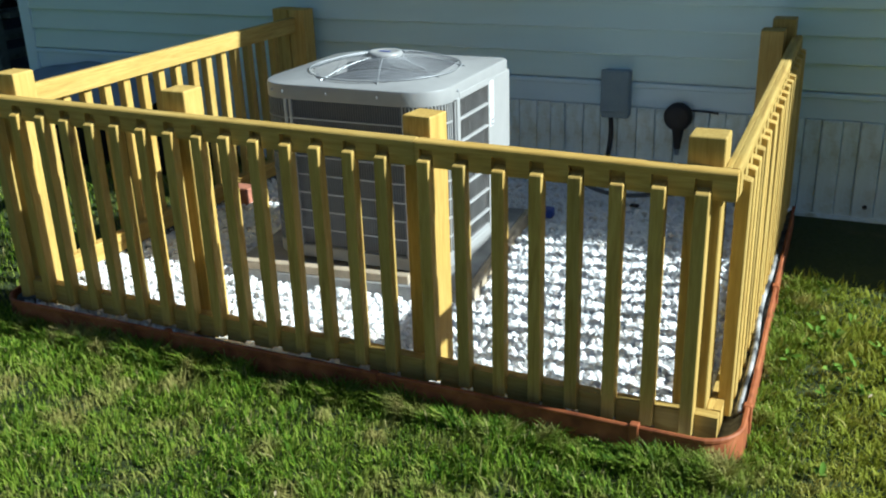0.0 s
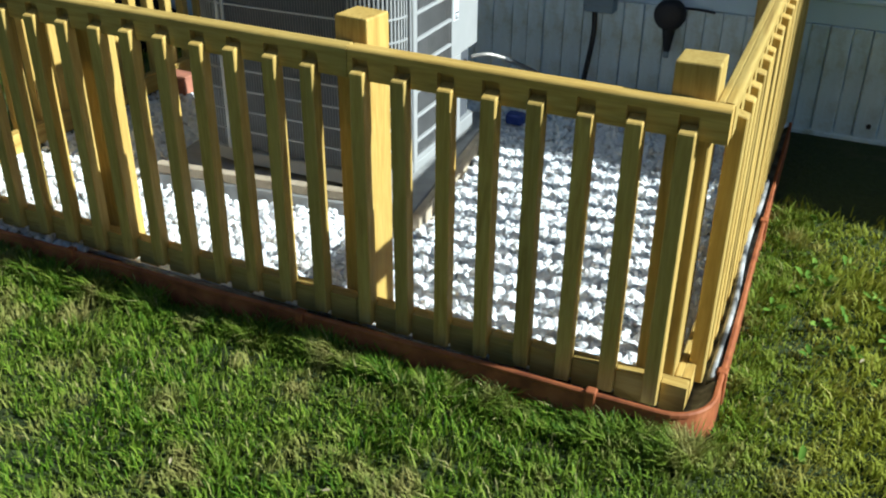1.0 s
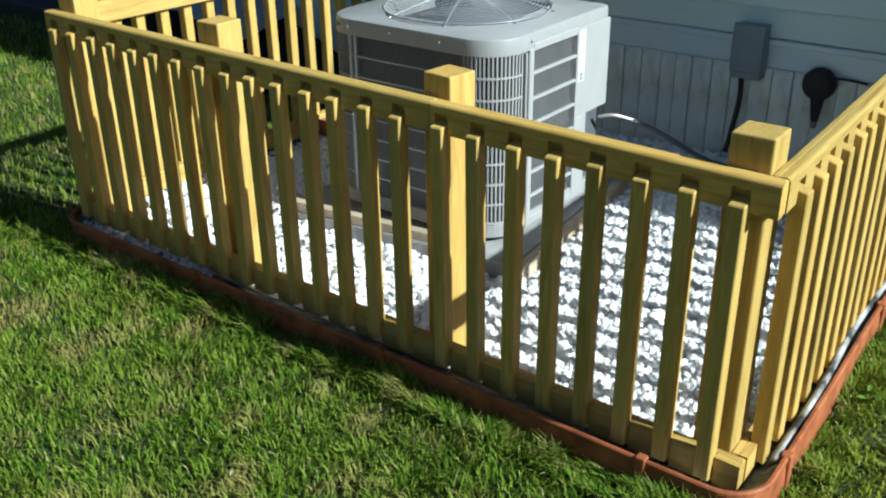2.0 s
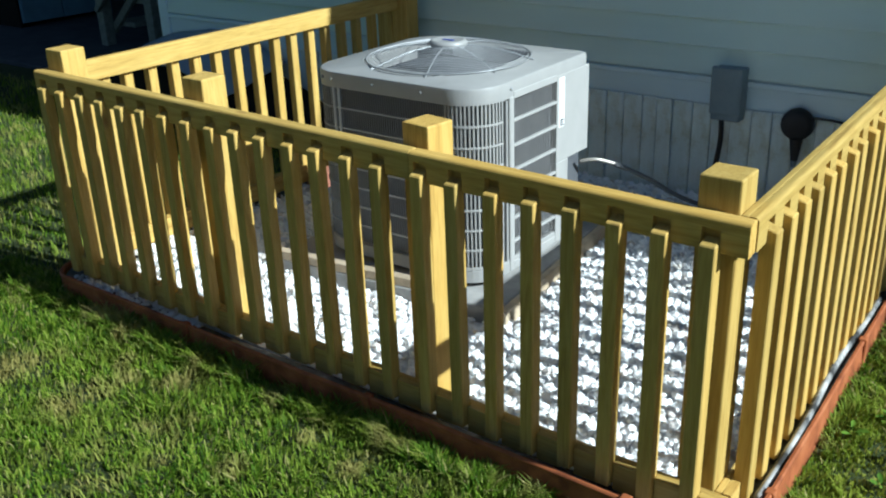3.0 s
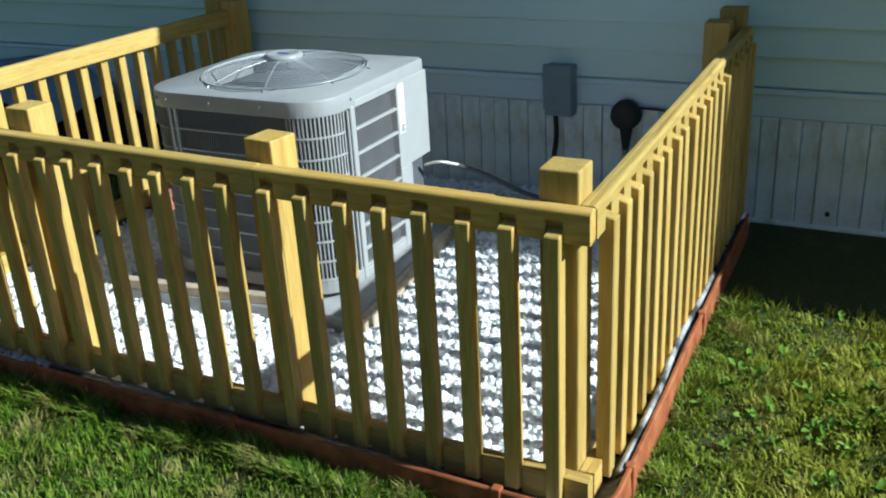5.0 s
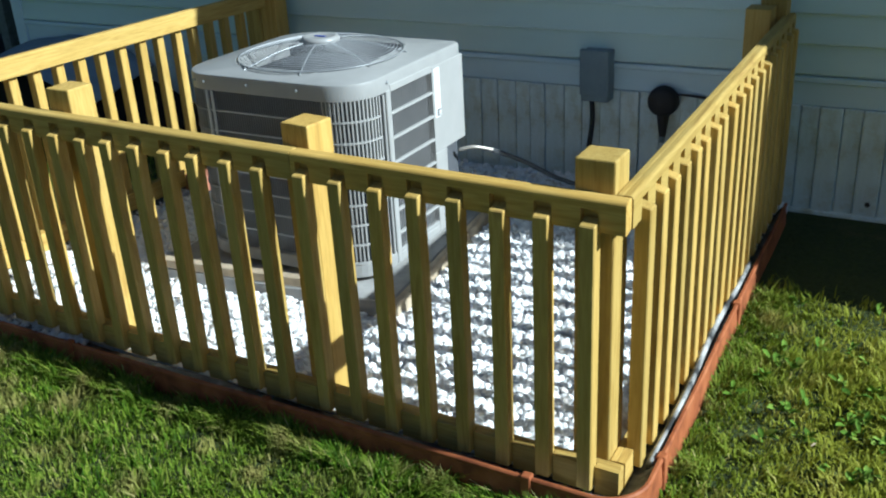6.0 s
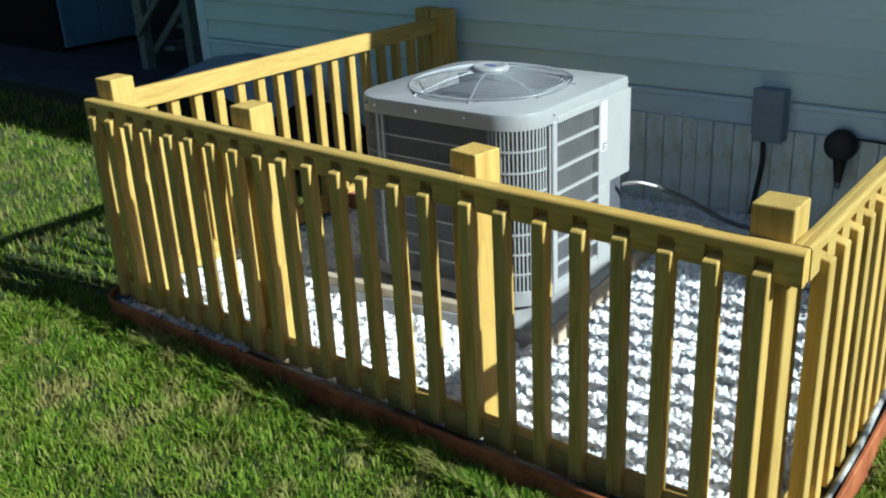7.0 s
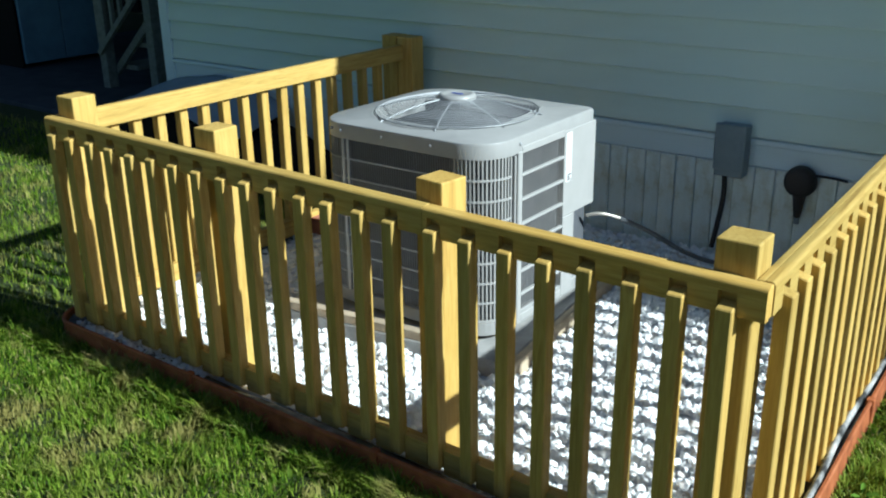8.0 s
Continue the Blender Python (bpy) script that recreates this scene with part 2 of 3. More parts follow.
def prism(bm, pts, z0, z1, inset=0.0, lip=0.0):
    """An upright prism over an outline; inset and lip round its upper edge."""
    c = sum((Vector((*p, 0)) for p in pts), Vector()) / len(pts)
    levels = [(0.0, z0), (0.0, z1 - lip)]
    if lip:
        levels += [(inset * 0.3, z1 - lip * 0.3), (inset, z1)]
    rings = []
    for ins, z in levels:
        ring = []
        for p in pts:
            d = Vector((*p, 0)) - c
            q = c + d * (1 - ins / max(d.length, 1e-6))
            ring.append(bm.verts.new((q.x, q.y, z)))
        rings.append(ring)
    n = len(pts)
    for a, b in zip(rings, rings[1:]):
        for k in range(n):
            bm.faces.new((a[k], a[(k + 1) % n], b[(k + 1) % n], b[k]))
    bm.faces.new(rings[0][::-1])
    return rings[-1]


# ---- ground ----
bm = bmesh.new()
R = 400.0
xs = [-R, -60, -20, -9, -6] + [-5 + 0.25 * i for i in range(33)] + [4, 8, 20, 60, R]
ys = [-R, -60, -20, -6] + [-3 + 0.25 * i for i in range(25)] + [4, 6, 10, 20, 60, R]
grid = [[bm.verts.new((x, y, 0.012 * noise.noise(Vector((x * 1.3, y * 1.3, 0))) - 0.004 if -6 < x < 4 and -4 < y < 4 else -0.004)) for x in xs] for y in ys]
for j in range(len(ys) - 1):
    for i in range(len(xs) - 1):
        bm.faces.new((grid[j][i], grid[j][i + 1], grid[j + 1][i + 1], grid[j + 1][i]))
ground = single("ground", bm, SOIL, "lawn soil under mown green grass", "ground", kind="structure", smooth=True)

# ---- house: lap siding over a white band over ribbed skirting ----
WALL_Y, WALL_X0, WALL_X1, EAVE = 2.03, -4.42, 9.0, 2.60
bm = bmesh.new()
box(bm, WALL_X0 + 0.01, WALL_X1, WALL_Y, WALL_Y + 0.16, -0.05, EAVE)
box(bm, WALL_X0 + 0.01, WALL_X0 + 0.17, WALL_Y + 0.16, WALL_Y + 4.2, -0.05, EAVE)
wall = single("wall_house", bm, BAND, "mobile home wall with cream lap siding above white skirting", "wall", kind="structure")
COURSE, Z0 = 0.1115, 0.545
bm = bmesh.new()
prof = [(0.0, 0.0), (-0.019, 0.0), (-0.0205, 0.005), (-0.004, COURSE - 0.002), (0.0, COURSE)]
ends = [[bm.verts.new((x, WALL_Y - 0.004 + p[0], p[1])) for p in prof] for x in (WALL_X0 + 0.02, WALL_X1)]
for k in range(len(prof)):
    k2 = (k + 1) % len(prof)
    bm.faces.new((ends[0][k], ends[0][k2], ends[1][k2], ends[1][k]))
bm.faces.new(ends[0])
bm.faces.new(ends[1][::-1])
board = mesh_of("siding_board", bm, SIDING)
for i in range(18):
    part("siding_board", board, SIDING, wall, at=(0, 0, Z0 + i * COURSE))
bm = bmesh.new()
box(bm, WALL_X0 + 0.02, WALL_X1, WALL_Y - 0.012, WALL_Y - 0.002, 0.426, 0.5135, 0.002)
part("band_board", bm, BAND, wall, "smooth white band board")
bm = bmesh.new()
box(bm, WALL_X0 + 0.02, WALL_X1, WALL_Y - 0.024, WALL_Y - 0.002, 0.514, 0.538, 0.004)
part("starter_strip", bm, BAND, wall, "white vinyl drip strip")
bm = bmesh.new()
box(bm, WALL_X0 - 0.01, WALL_X0 + 0.075, WALL_Y - 0.026, WALL_Y + 0.05, -0.02, EAVE, 0.004)
part("corner_trim", bm, BAND, wall, "white corner post of the siding")
bm = bmesh.new()
box(bm, WALL_X0 - 0.12, WALL_X1, WALL_Y - 0.28, WALL_Y + 4.4, EAVE + 0.001, EAVE + 0.06)
roof = single("roof", bm, ROOFING, "dark low roof edge of the mobile home", "roof", kind="structure")
rng = random.Random(4)
x = WALL_X0 + 0.08
skirts = []
for w in (0.070, 0.082, 0.088):
    bm = bmesh.new()
    box(bm, 0, w - 0.0022, -0.013, 0.002, 0, 0.462, 0.005, 2)
    skirts.append((w, mesh_of("skirting_panel", bm, SKIRT)))
while x < 3.2:
    w, me = skirts[rng.randrange(3)]
    o = part("skirting_panel", me, SKIRT, wall, at=(x, WALL_Y - 0.003 - rng.choice((0.0, 0.0, 0.007)), -0.038))
    x += w
bm = bmesh.new()
box(bm, x, WALL_X1, WALL_Y - 0.013, WALL_Y - 0.002, -0.04, 0.42)
part("skirting_panel", bm, SKIRT, wall)
bm = bmesh.new()
box(bm, WALL_X0 + 0.08, WALL_X1, WALL_Y - 0.034, WALL_Y - 0.002, -0.04, 0.012, 0.003)
part("bottom_track", bm, SKIRT, wall, "white bottom channel of the skirting")
bm = bmesh.new()
bmesh.ops.create_cone(bm, cap_ends=True, segments=12, radius1=0.010, radius2=0.010, depth=0.012, matrix=Matrix.Translation((0.27, WALL_Y - 0.020, 0.062)) @ Matrix.Rotation(radians(90), 4, "X"))
part("plug", bm, BLACK, wall, "small dark plug in the skirting")


# ---- fences ----
RAIL_TOP, RAIL_H, RAIL_T = 0.768, 0.072, 0.038
BOT_TOP, BOT_FOOT = 0.111, 0.038
BAL, BAL_TOP, BAL_FOOT, POCKET = 0.036, 0.722, 0.056, 0.020


def rail_bm(x0, x1, slots, z0, z1, pocket_top):
    """A board on edge whose outer face is notched for the balusters."""
    bm = bmesh.new()
    box(bm, x0, x1, POCKET, RAIL_T, z0, z1, 0.004, 2)
    if pocket_top < z1:
        # rounded lip above the notches
        n = 5
        prof = [(POCKET, pocket_top), (0.0, pocket_top)] + [(0.010 - 0.010 * math.cos(a), z1 - 0.010 + 0.010 * math.sin(a)) for a in [math.pi / 2 * k / n for k in range(n + 1)]] + [(POCKET, z1)]
        e = [[bm.verts.new((x, p[0], p[1])) for p in prof] for x in (x0, x1)]
        for k in range(len(prof)):
            k2 = (k + 1) % len(prof)
            bm.faces.new((e[0][k], e[0][k2], e[1][k2], e[1][k]))
        bm.faces.new(e[0])
        bm.faces.new(e[1][::-1])
    at = x0
    for s in sorted(s for s in slots if x0 - 0.02 < s < x1 + 0.02):
        if s - BAL / 2 - 0.002 > at:
            box(bm, at, s - BAL / 2 - 0.002, 0.0, POCKET, z0, min(pocket_top, z1))
        at = s + BAL / 2 + 0.002
    if at < x1:
        box(bm, at, x1, 0.0, POCKET, z0, min(pocket_top, z1))
    return bm


bm = bmesh.new()
vs = []
h = BAL / 2
for (dx, dy) in ((-h, -h), (h, -h), (h, h), (-h, h)):
    vs.append(bm.verts.new((dx, dy, 0)))
top = []
for (dx, dy) in ((-h, -h), (h, -h), (h, h), (-h, h)):
    top.append(bm.verts.new((dx, dy, BAL_TOP - BAL_FOOT + (0.004 if dy > 0 else -0.006))))
for k in range(4):
    bm.faces.new((vs[k], vs[(k + 1) % 4], top[(k + 1) % 4], top[k]))
bm.faces.new(vs[::-1])
bm.faces.new(top)
bmesh.ops.bevel(bm, geom=list(bm.edges), offset=0.0025, segments=1, affect="EDGES")
BALUSTER = mesh_of("baluster", bm, WOOD_Z)

bm = bmesh.new()
box(bm, -0.0445, 0.0445, -0.0445, 0.0445, -0.045, 0.786, 0.004, 2)
POST = mesh_of("post", bm, WOOD_Z)


def fence_side(loc, rz, splits, slots, posts, label, seed, rise=(0.0, 0.0)):
    """One side of the fence: top and bottom rails, balusters let into their outer face, posts behind."""
    f = thing("wooden_fence", loc, label, "fence", "fence sides", rz=rz)
    r = random.Random(seed)
    end = splits[-1]

    def up(x):
        return rise[0] + (rise[1] - rise[0]) * x / end

    def sloped(bm):
        for v in bm.verts:
            v.co.z += up(v.co.x)
        return bm

    for a, b in zip(splits, splits[1:]):
        part("top_rail", sloped(rail_bm(a + 0.001, b - 0.001, slots, RAIL_TOP - RAIL_H, RAIL_TOP, BAL_TOP + 0.022)), WOOD_X, f)
        part("bottom_rail", sloped(rail_bm(a + 0.001, b - 0.001, slots, BOT_FOOT, BOT_TOP, BOT_TOP)), WOOD_X, f)
    for s in slots:
        o = part("baluster", BALUSTER, WOOD_Z, f, at=(s, POCKET - h - 0.003, BAL_FOOT + up(s) + r.uniform(-0.004, 0.004)))
        o.rotation_euler = (r.uniform(-0.004, 0.004), r.uniform(-0.006, 0.006), r.uniform(-0.03, 0.03))
    for px, py, pz, *turn in posts:
        o = part("post", POST, WOOD_Z, f, at=(px, py, pz))
        o.rotation_euler = (0, 0, r.uniform(-0.02, 0.02) + (turn[0] if turn else 0.0))
    return f


PITCH = 0.104
XL = -2.44
front_slots = [-0.097 + h - PITCH * k - XL for k in range(8)] + [-0.955 + h - PITCH * k - XL for k in range(15)]
fence_side((XL, 0, 0), 0, [0, 1.599, 2.44], front_slots,
           [(-2.322 - 0.0445 - XL, RAIL_T + 0.046, 0.080), (-1.626 - 0.0445 - XL, RAIL_T + 0.046, 0.065), (-0.806 - 0.0445 - XL, RAIL_T + 0.054, 0.045, -0.13), (-0.039 - 0.0445 - XL, RAIL_T + 0.046, 0.052)],
           "low yellow treated-pine fence with square slats beside the lawn", 1, (0.031, 0.0))
side_slots = [0.081 + 0.0972 * k for k in range(19)]
fence_side((0.0, RAIL_T + 0.003, 0), 91.2, [0, 1.88], side_slots, [(1.775, 0.105, 0.036), (1.872, 0.072, 0.068)],
           "low yellow treated-pine fence running back into house shade", 2, (0.0, 0.018))
fence_side((XL - 0.004, 1.90, 0), -90, [0, 1.86], [1.335 - PITCH * k for k in range(-4, 12)], [(0.0, RAIL_T + 0.01, 0.045), (0.0, -0.046, 0.047)],
           "low yellow treated-pine fence with the far end in house shade", 3, (0.026, 0.031))

# ---- plastic edging round the bed ----
LEAN = 0.033                                  # the side towards the house draws in


def rounded_path(x0, x1, y0, y1, r, n=8):
    """From the back of one side, round the front, to the back of the other."""
    pts = [(x0, y1)]
    pts += [(x0, y1 - (y1 - y0 - r) * k / 8) for k in range(1, 8)]
    pts += [(x0 + r - r * math.cos(a), y0 + r - r * math.sin(a)) for a in [math.pi / 2 * k / n for k in range(n + 1)]]
    pts += [(x0 + r + (x1 - x0 - 2 * r) * k / 12, y0) for k in range(1, 12)]
    pts += [(x1 - r + r * math.sin(a), y0 + r - r * math.cos(a)) for a in [math.pi / 2 * k / n for k in range(n + 1)]]
    pts += [(x1 - LEAN * (y1 - y0 - r) * k / 8, y0 + r + (y1 - y0 - r) * k / 8) for k in range(1, 9)]
    return pts


def strip(pts, prof, wave=0.0, seed=1.0):
    """A profile (outwards, up) swept along a path seen from above."""
    bm = bmesh.new()
    rows = []
    for i, p in enumerate(pts):
        a, b = Vector(pts[max(i - 1, 0)]), Vector(pts[min(i + 1, len(pts) - 1)])
        d = (b - a).normalized()
        out = Vector((d.y, -d.x))
        wz = wave * noise.noise(Vector((p[0] * 2.1, p[1] * 2.1, seed)))
        wo = wave * 0.8 * noise.noise(Vector((p[0] * 1.7, p[1] * 1.7, seed + 9)))
        rows.append([bm.verts.new((p[0] + out.x * (o + wo), p[1] + out.y * (o + wo), z + wz)) for o, z in prof])
    n = len(prof)
    for a, b in zip(rows, rows[1:]):
        for k in range(n):
            bm.faces.new((a[k], a[(k + 1) % n], b[(k + 1) % n], b[k]))
    bm.faces.new(rows[0])
    bm.faces.new(rows[-1][::-1])
    return bm


EX0, EX1, EY0, EY1 = -2.485, 0.060, -0.064, 1.86
edge_path = rounded_path(EX0, EX1, EY0, EY1, 0.10)
edging = thing("garden_edging", (0, 0, 0), "terracotta-brown plastic lawn edging round the gravel bed", "edging")
prof = [(0.004, -0.06), (0.010, -0.06), (0.007, 0.020), (0.003, 0.070), (0.0065, 0.074), (0.0065, 0.082), (0.003, 0.086), (-0.004, 0.085), (-0.006, 0.081), (-0.006, 0.073), (-0.002, 0.069), (0.001, 0.020)]
part("strip", strip(edge_path, prof, 0.008, 3.0), EDGE, edging, smooth=False)
for cx, cy, rz in ((-0.20, EY0, 0), (-0.97, EY0, 0), (-1.73, EY0, 0), (EX1 - 0.003, 0.14, 92), (EX1 - 0.031, 0.98, 92)):
    bm = bmesh.new()
    box(bm, -0.013, 0.013, -0.012, 0.012, -0.03, 0.090, 0.004, 2)
    o = part("clip", bm, EDGE, edging, at=(cx, cy, 0.0))
    o.rotation_euler = (0, 0, radians(rz))
fab_path = rounded_path(EX0 + 0.03, EX1 - 0.028, EY0 + 0.03, EY1, 0.09, 8)
fabric = thing("weed_barrier", (0, 0, 0), "black weed-barrier fabric tucked behind the plastic edging", "fabric")
for a, b in ((0, 12), (11, 20), (19, 29), (28, len(fab_path))):
    part("fabric_strip", strip(fab_path[a:b], [(-0.050, 0.0), (0.018, 0.0), (0.022, 0.066), (0.012, 0.064), (-0.008, 0.044), (-0.050, 0.036)], 0.010, 5.0), FABRIC, fabric, smooth=True)
bm = strip([(EX1 - 0.024 - LEAN * (0.08 + 0.03 * i), 0.12 + 0.03 * i) for i in range(40)], [(-0.010, 0.05), (0.006, 0.05), (0.010, 0.080), (0.004, 0.092), (-0.009, 0.082)], 0.030, 8.0)
single("fabric_flap", bm, FABRIC_PALE, "pale dusty crumpled edge of weed fabric beside the fence", "fabric", smooth=True)

# ---- gravel ----
def stone_shape(r):
    bm = bmesh.new()
    bmesh.ops.create_icosphere(bm, subdivisions=1, radius=1.0)
    sx, sy, sz = r.uniform(0.75, 1.2), r.uniform(0.7, 1.05), r.uniform(0.45, 0.75)
    for v in bm.verts:
        k = 1 + r.uniform(-0.24, 0.2)
        v.co = Vector((v.co.x * sx * k, v.co.y * sy * k, v.co.z * sz * k))
    co = np.array([v.co for v in bm.verts])
    fa = np.array([[v.index for v in f.verts] for f in bm.faces])
    bm.free()
    return co, fa


def scatter(shapes, rows):
    """Joins turned and scaled copies of shapes: rows of (shape, x, y, z, size, Euler)."""
    cos, fas, n = [], [], 0
    for k, x, y, z, s, e in rows:
        co, fa = shapes[k]
        m = np.array(Euler(e).to_matrix())
        cos.append(co @ m.T * s + (x, y, z))
        fas.append(fa + n)
        n += len(co)
    return np.concatenate(cos), np.concatenate(fas)


def mesh_from(name, co, fa, mat, smooth=False):
    me = bpy.data.meshes.new(name)
    me.vertices.add(len(co))
    me.vertices.foreach_set("co", co.astype(np.float32).ravel())
    k = fa.shape[1]
    me.loops.add(fa.size)
    me.loops.foreach_set("vertex_index", fa.astype(np.int32).ravel())
    me.polygons.add(len(fa))
    me.polygons.foreach_set("loop_start", np.arange(0, fa.size, k, dtype=np.int32))
    me.polygons.foreach_set("use_smooth", np.full(len(fa), smooth))
    me.update(calc_edges=True)
    me.materials.append(mat)
    return me


PAD_C, PAD_TURN = (-1.455, 0.93), 6.0
rng = random.Random(11)
shapes = [stone_shape(rng) for _ in range(14)]
rows = []
step = 0.0205
for i in range(int(2.42 / step)):
    for j in range(int(2.02 / step)):
        x = -2.43 + i * step + rng.uniform(-0.010, 0.010)
        y = -0.03 + j * step + rng.uniform(-0.012, 0.012)
        u, v = x - PAD_C[0], y - PAD_C[1]
        ct, st = math.cos(radians(PAD_TURN)), math.sin(radians(PAD_TURN))
        if y < (0.070 if x > -1.75 else -0.02):
            continue
        if abs(u * ct + v * st) < 0.485 and abs(v * ct - u * st) < 0.455:
            continue
        s = rng.choice((0.010, 0.013, 0.015, 0.018, 0.020))
        z = 0.036 + rng.uniform(-0.004, 0.006) + 0.010 * noise.noise(Vector((x * 4, y * 4, 2)))
        z += 0.016 * max(0.0, min(1.0, (-1.02 - x) / 0.12)) * max(0.0, min(1.0, (0.75 - y) / 0.15)) * max(0.0, min(1.0, (y - 0.10) / 0.15))
        if rng.random() < 0.28:
            z, s = z + rng.uniform(0.004, 0.010), rng.uniform(0.010, 0.019)
        rows.append((rng.randrange(14), x, y, z, s, (rng.uniform(0, 6.3), rng.uniform(-0.7, 0.7), rng.uniform(0, 6.3))))
co, fa = scatter(shapes, rows)
gravel = new("gravel", mesh_from("gravel", co, fa, STONE))
tagged(gravel, "bed of white crushed marble gravel inside the fence", "gravel", kind="stuff")
bm = bmesh.new()
box(bm, -2.44, -0.012, 0.030, WALL_Y - 0.04, -0.03, 0.031)
single("gravel_base", bm, BED, "packed white gravel under the loose stones", "gravel", kind="structure")

# ---- pad under the air conditioner ----
pad = thing("equipment_pad", (PAD_C[0], PAD_C[1], 0), "grey concrete pad edged with pine boards on the gravel", "pad", rz=PAD_TURN)
bm = bmesh.new()
box(bm, -0.46, 0.46, -0.440, 0.46, 0.0, 0.0925, 0.006, 2)
part("slab", bm, CONCRETE, pad, "weathered grey concrete slab")
bm = bmesh.new()
box(bm, -0.44, 0.26, -0.0165, 0.0165, 0.0, 0.033, 0.003)
o = part("edge_board", bm, TIMBER, pad, "weathered pine board along the front edge", at=(0.0, -0.419, 0.0928))
o.rotation_euler = (0, 0, radians(0.6))
bm = bmesh.new()
box(bm, -0.012, 0.012, -0.436, 0.46, 0.0, 0.090, 0.003)
part("side_board", bm, TIMBER, pad, "pine board along the side", at=(0.473, 0.0, 0.002))

# ---- air conditioner ----
AX0, AX1, AY0, AY1, AZ0, AZ1 = -1.780, -1.055, 0.60, 1.275, 0.113, 0.766
ac = thing("air_conditioner", ((AX0 + AX1) / 2, (AY0 + AY1) / 2, 0.093), "grey metal outdoor air conditioner with a round top fan grille", "air conditioner")
CX, CY = 0.0, 0.0
HX, HY = (AX1 - AX0) / 2, (AY1 - AY0) / 2
BZ = 0.093
RC = 0.13                                     # radius of the three grilled corners


def outline(ins=0.0, n=10):
    """The rounded square of the cabinet, anticlockwise from its front edge; the service corner is nearly sharp."""
    pts = []
    for (sx, sy, r, a0) in ((1, -1, RC, -90), (1, 1, 0.03, 0), (-1, 1, RC, 90), (-1, -1, RC, 180)):
        r2 = max(r - ins, 0.004)
        cx, cy = sx * (HX - r), sy * (HY - r)
        if r < 0.05:
            cx, cy = sx * (HX - ins - r2), sy * (HY - ins - r2)
        pts += [(cx + r2 * math.cos(radians(a0 + 90 * k / n)), cy + r2 * math.sin(radians(a0 + 90 * k / n))) for k in range(n + 1)]
    return pts


ZB, ZT = AZ0 - BZ, AZ1 - BZ                   # heights above the pad
# feet and base pan
for fx, fy in ((-0.22, -0.22), (0.22, -0.22), (0.22, 0.22), (-0.22, 0.22)):
    bm = bmesh.new()
    box(bm, fx - 0.03, fx + 0.03, fy - 0.03, fy + 0.03, 0.0, ZB + 0.002, 0.003)
    part("foot", bm, BLACK, ac, "short black rubber foot")
bm = bmesh.new()
bm.faces.new(prism(bm, outline(), ZB, ZB + 0.045, 0.004, 0.006))
part("base_pan", bm, AC_PAINT, ac, "grey steel base pan", smooth=False)
# coil behind the guards
bm = bmesh.new()
bm.faces.new(prism(bm, outline(0.020), ZB + 0.04, ZT - 0.055))
part("coil", bm, AC_DARK, ac, "dark finned coil")
# lid with a round opening
FAN_R = 0.285
bm = bmesh.new()
ring = prism(bm, outline(), ZT - 0.058, ZT - 0.004, 0.009, 0.010)
n = len(ring)
levels = []
for rad, z in ((FAN_R + 0.022, ZT + 0.002), (FAN_R + 0.008, ZT + 0.006), (FAN_R, ZT + 0.003), (FAN_R - 0.002, ZT - 0.05)):
    levels.append([bm.verts.new((rad * math.cos(math.atan2(v.co.y, v.co.x)), rad * math.sin(math.atan2(v.co.y, v.co.x)), z)) for v in ring])
prev = ring
for lev in levels:
    for k in range(n):
        bm.faces.new((prev[k], prev[(k + 1) % n], lev[(k + 1) % n], lev[k]))
    prev = lev
# open the floor of the lid
big = max(bm.faces, key=lambda f: len(f.verts))
bm.faces.remove(big)
lid = part("lid", bm, AC_PAINT, ac, "grey enamel lid with a rounded rim")
for f in lid.data.polygons:
    f.use_smooth = True
lid.data.set_sharp_from_angle(angle=radians(26))
bm = bmesh.new()
bmesh.ops.create_cone(bm, cap_ends=False, segments=40, radius1=FAN_R - 0.004, radius2=FAN_R - 0.004, depth=0.2, matrix=Matrix.Translation((0, 0, ZT - 0.115)))
bmesh.ops.create_circle(bm, cap_ends=True, segments=40, radius=FAN_R - 0.004, matrix=Matrix.Translation((0, 0, ZT - 0.213)))
part("fan_well", bm, AC_INNER, ac, "dark fan well under the grille", smooth=False)
for k in range(3):
    bm = bmesh.new()
    a = radians(120 * k + 20)
    quad = []
    for rr, da, zz in ((0.06, -0.35, -0.012), (0.245, -0.42, -0.03), (0.25, 0.42, 0.03), (0.06, 0.35, 0.012)):
        quad.append((rr * math.cos(a + da), rr * math.sin(a + da), ZT - 0.125 + zz))
    lo = [bm.verts.new(q) for q in quad]
    hi = [bm.verts.new((q[0], q[1], q[2] + 0.004)) for q in quad]
    bm.faces.new(hi)
    bm.faces.new(lo[::-1])
    for j in range(4):
        bm.faces.new((lo[j], lo[(j + 1) % 4], hi[(j + 1) % 4], hi[j]))
    part("fan_blade", bm, AC_BLADE, ac, "dark grey metal fan blade")


def dome(r):
    return ZT + 0.008 + 0.046 * (1 - (r / FAN_R) ** 2)


def hoop(bm, r, z, wire, seg=56, sides=4):
    rings = []
    for k in range(seg):
        a = 2 * math.pi * k / seg
        rings.append([bm.verts.new(((r + wire * math.cos(b)) * math.cos(a), (r + wire * math.cos(b)) * math.sin(a), z + wire * math.sin(b))) for b in [2 * math.pi * j / sides for j in range(sides)]])
    for k in range(seg):
        p, q = rings[k], rings[(k + 1) % seg]
        for j in range(sides):
            bm.faces.new((p[j], q[j], q[(j + 1) % sides], p[(j + 1) % sides]))


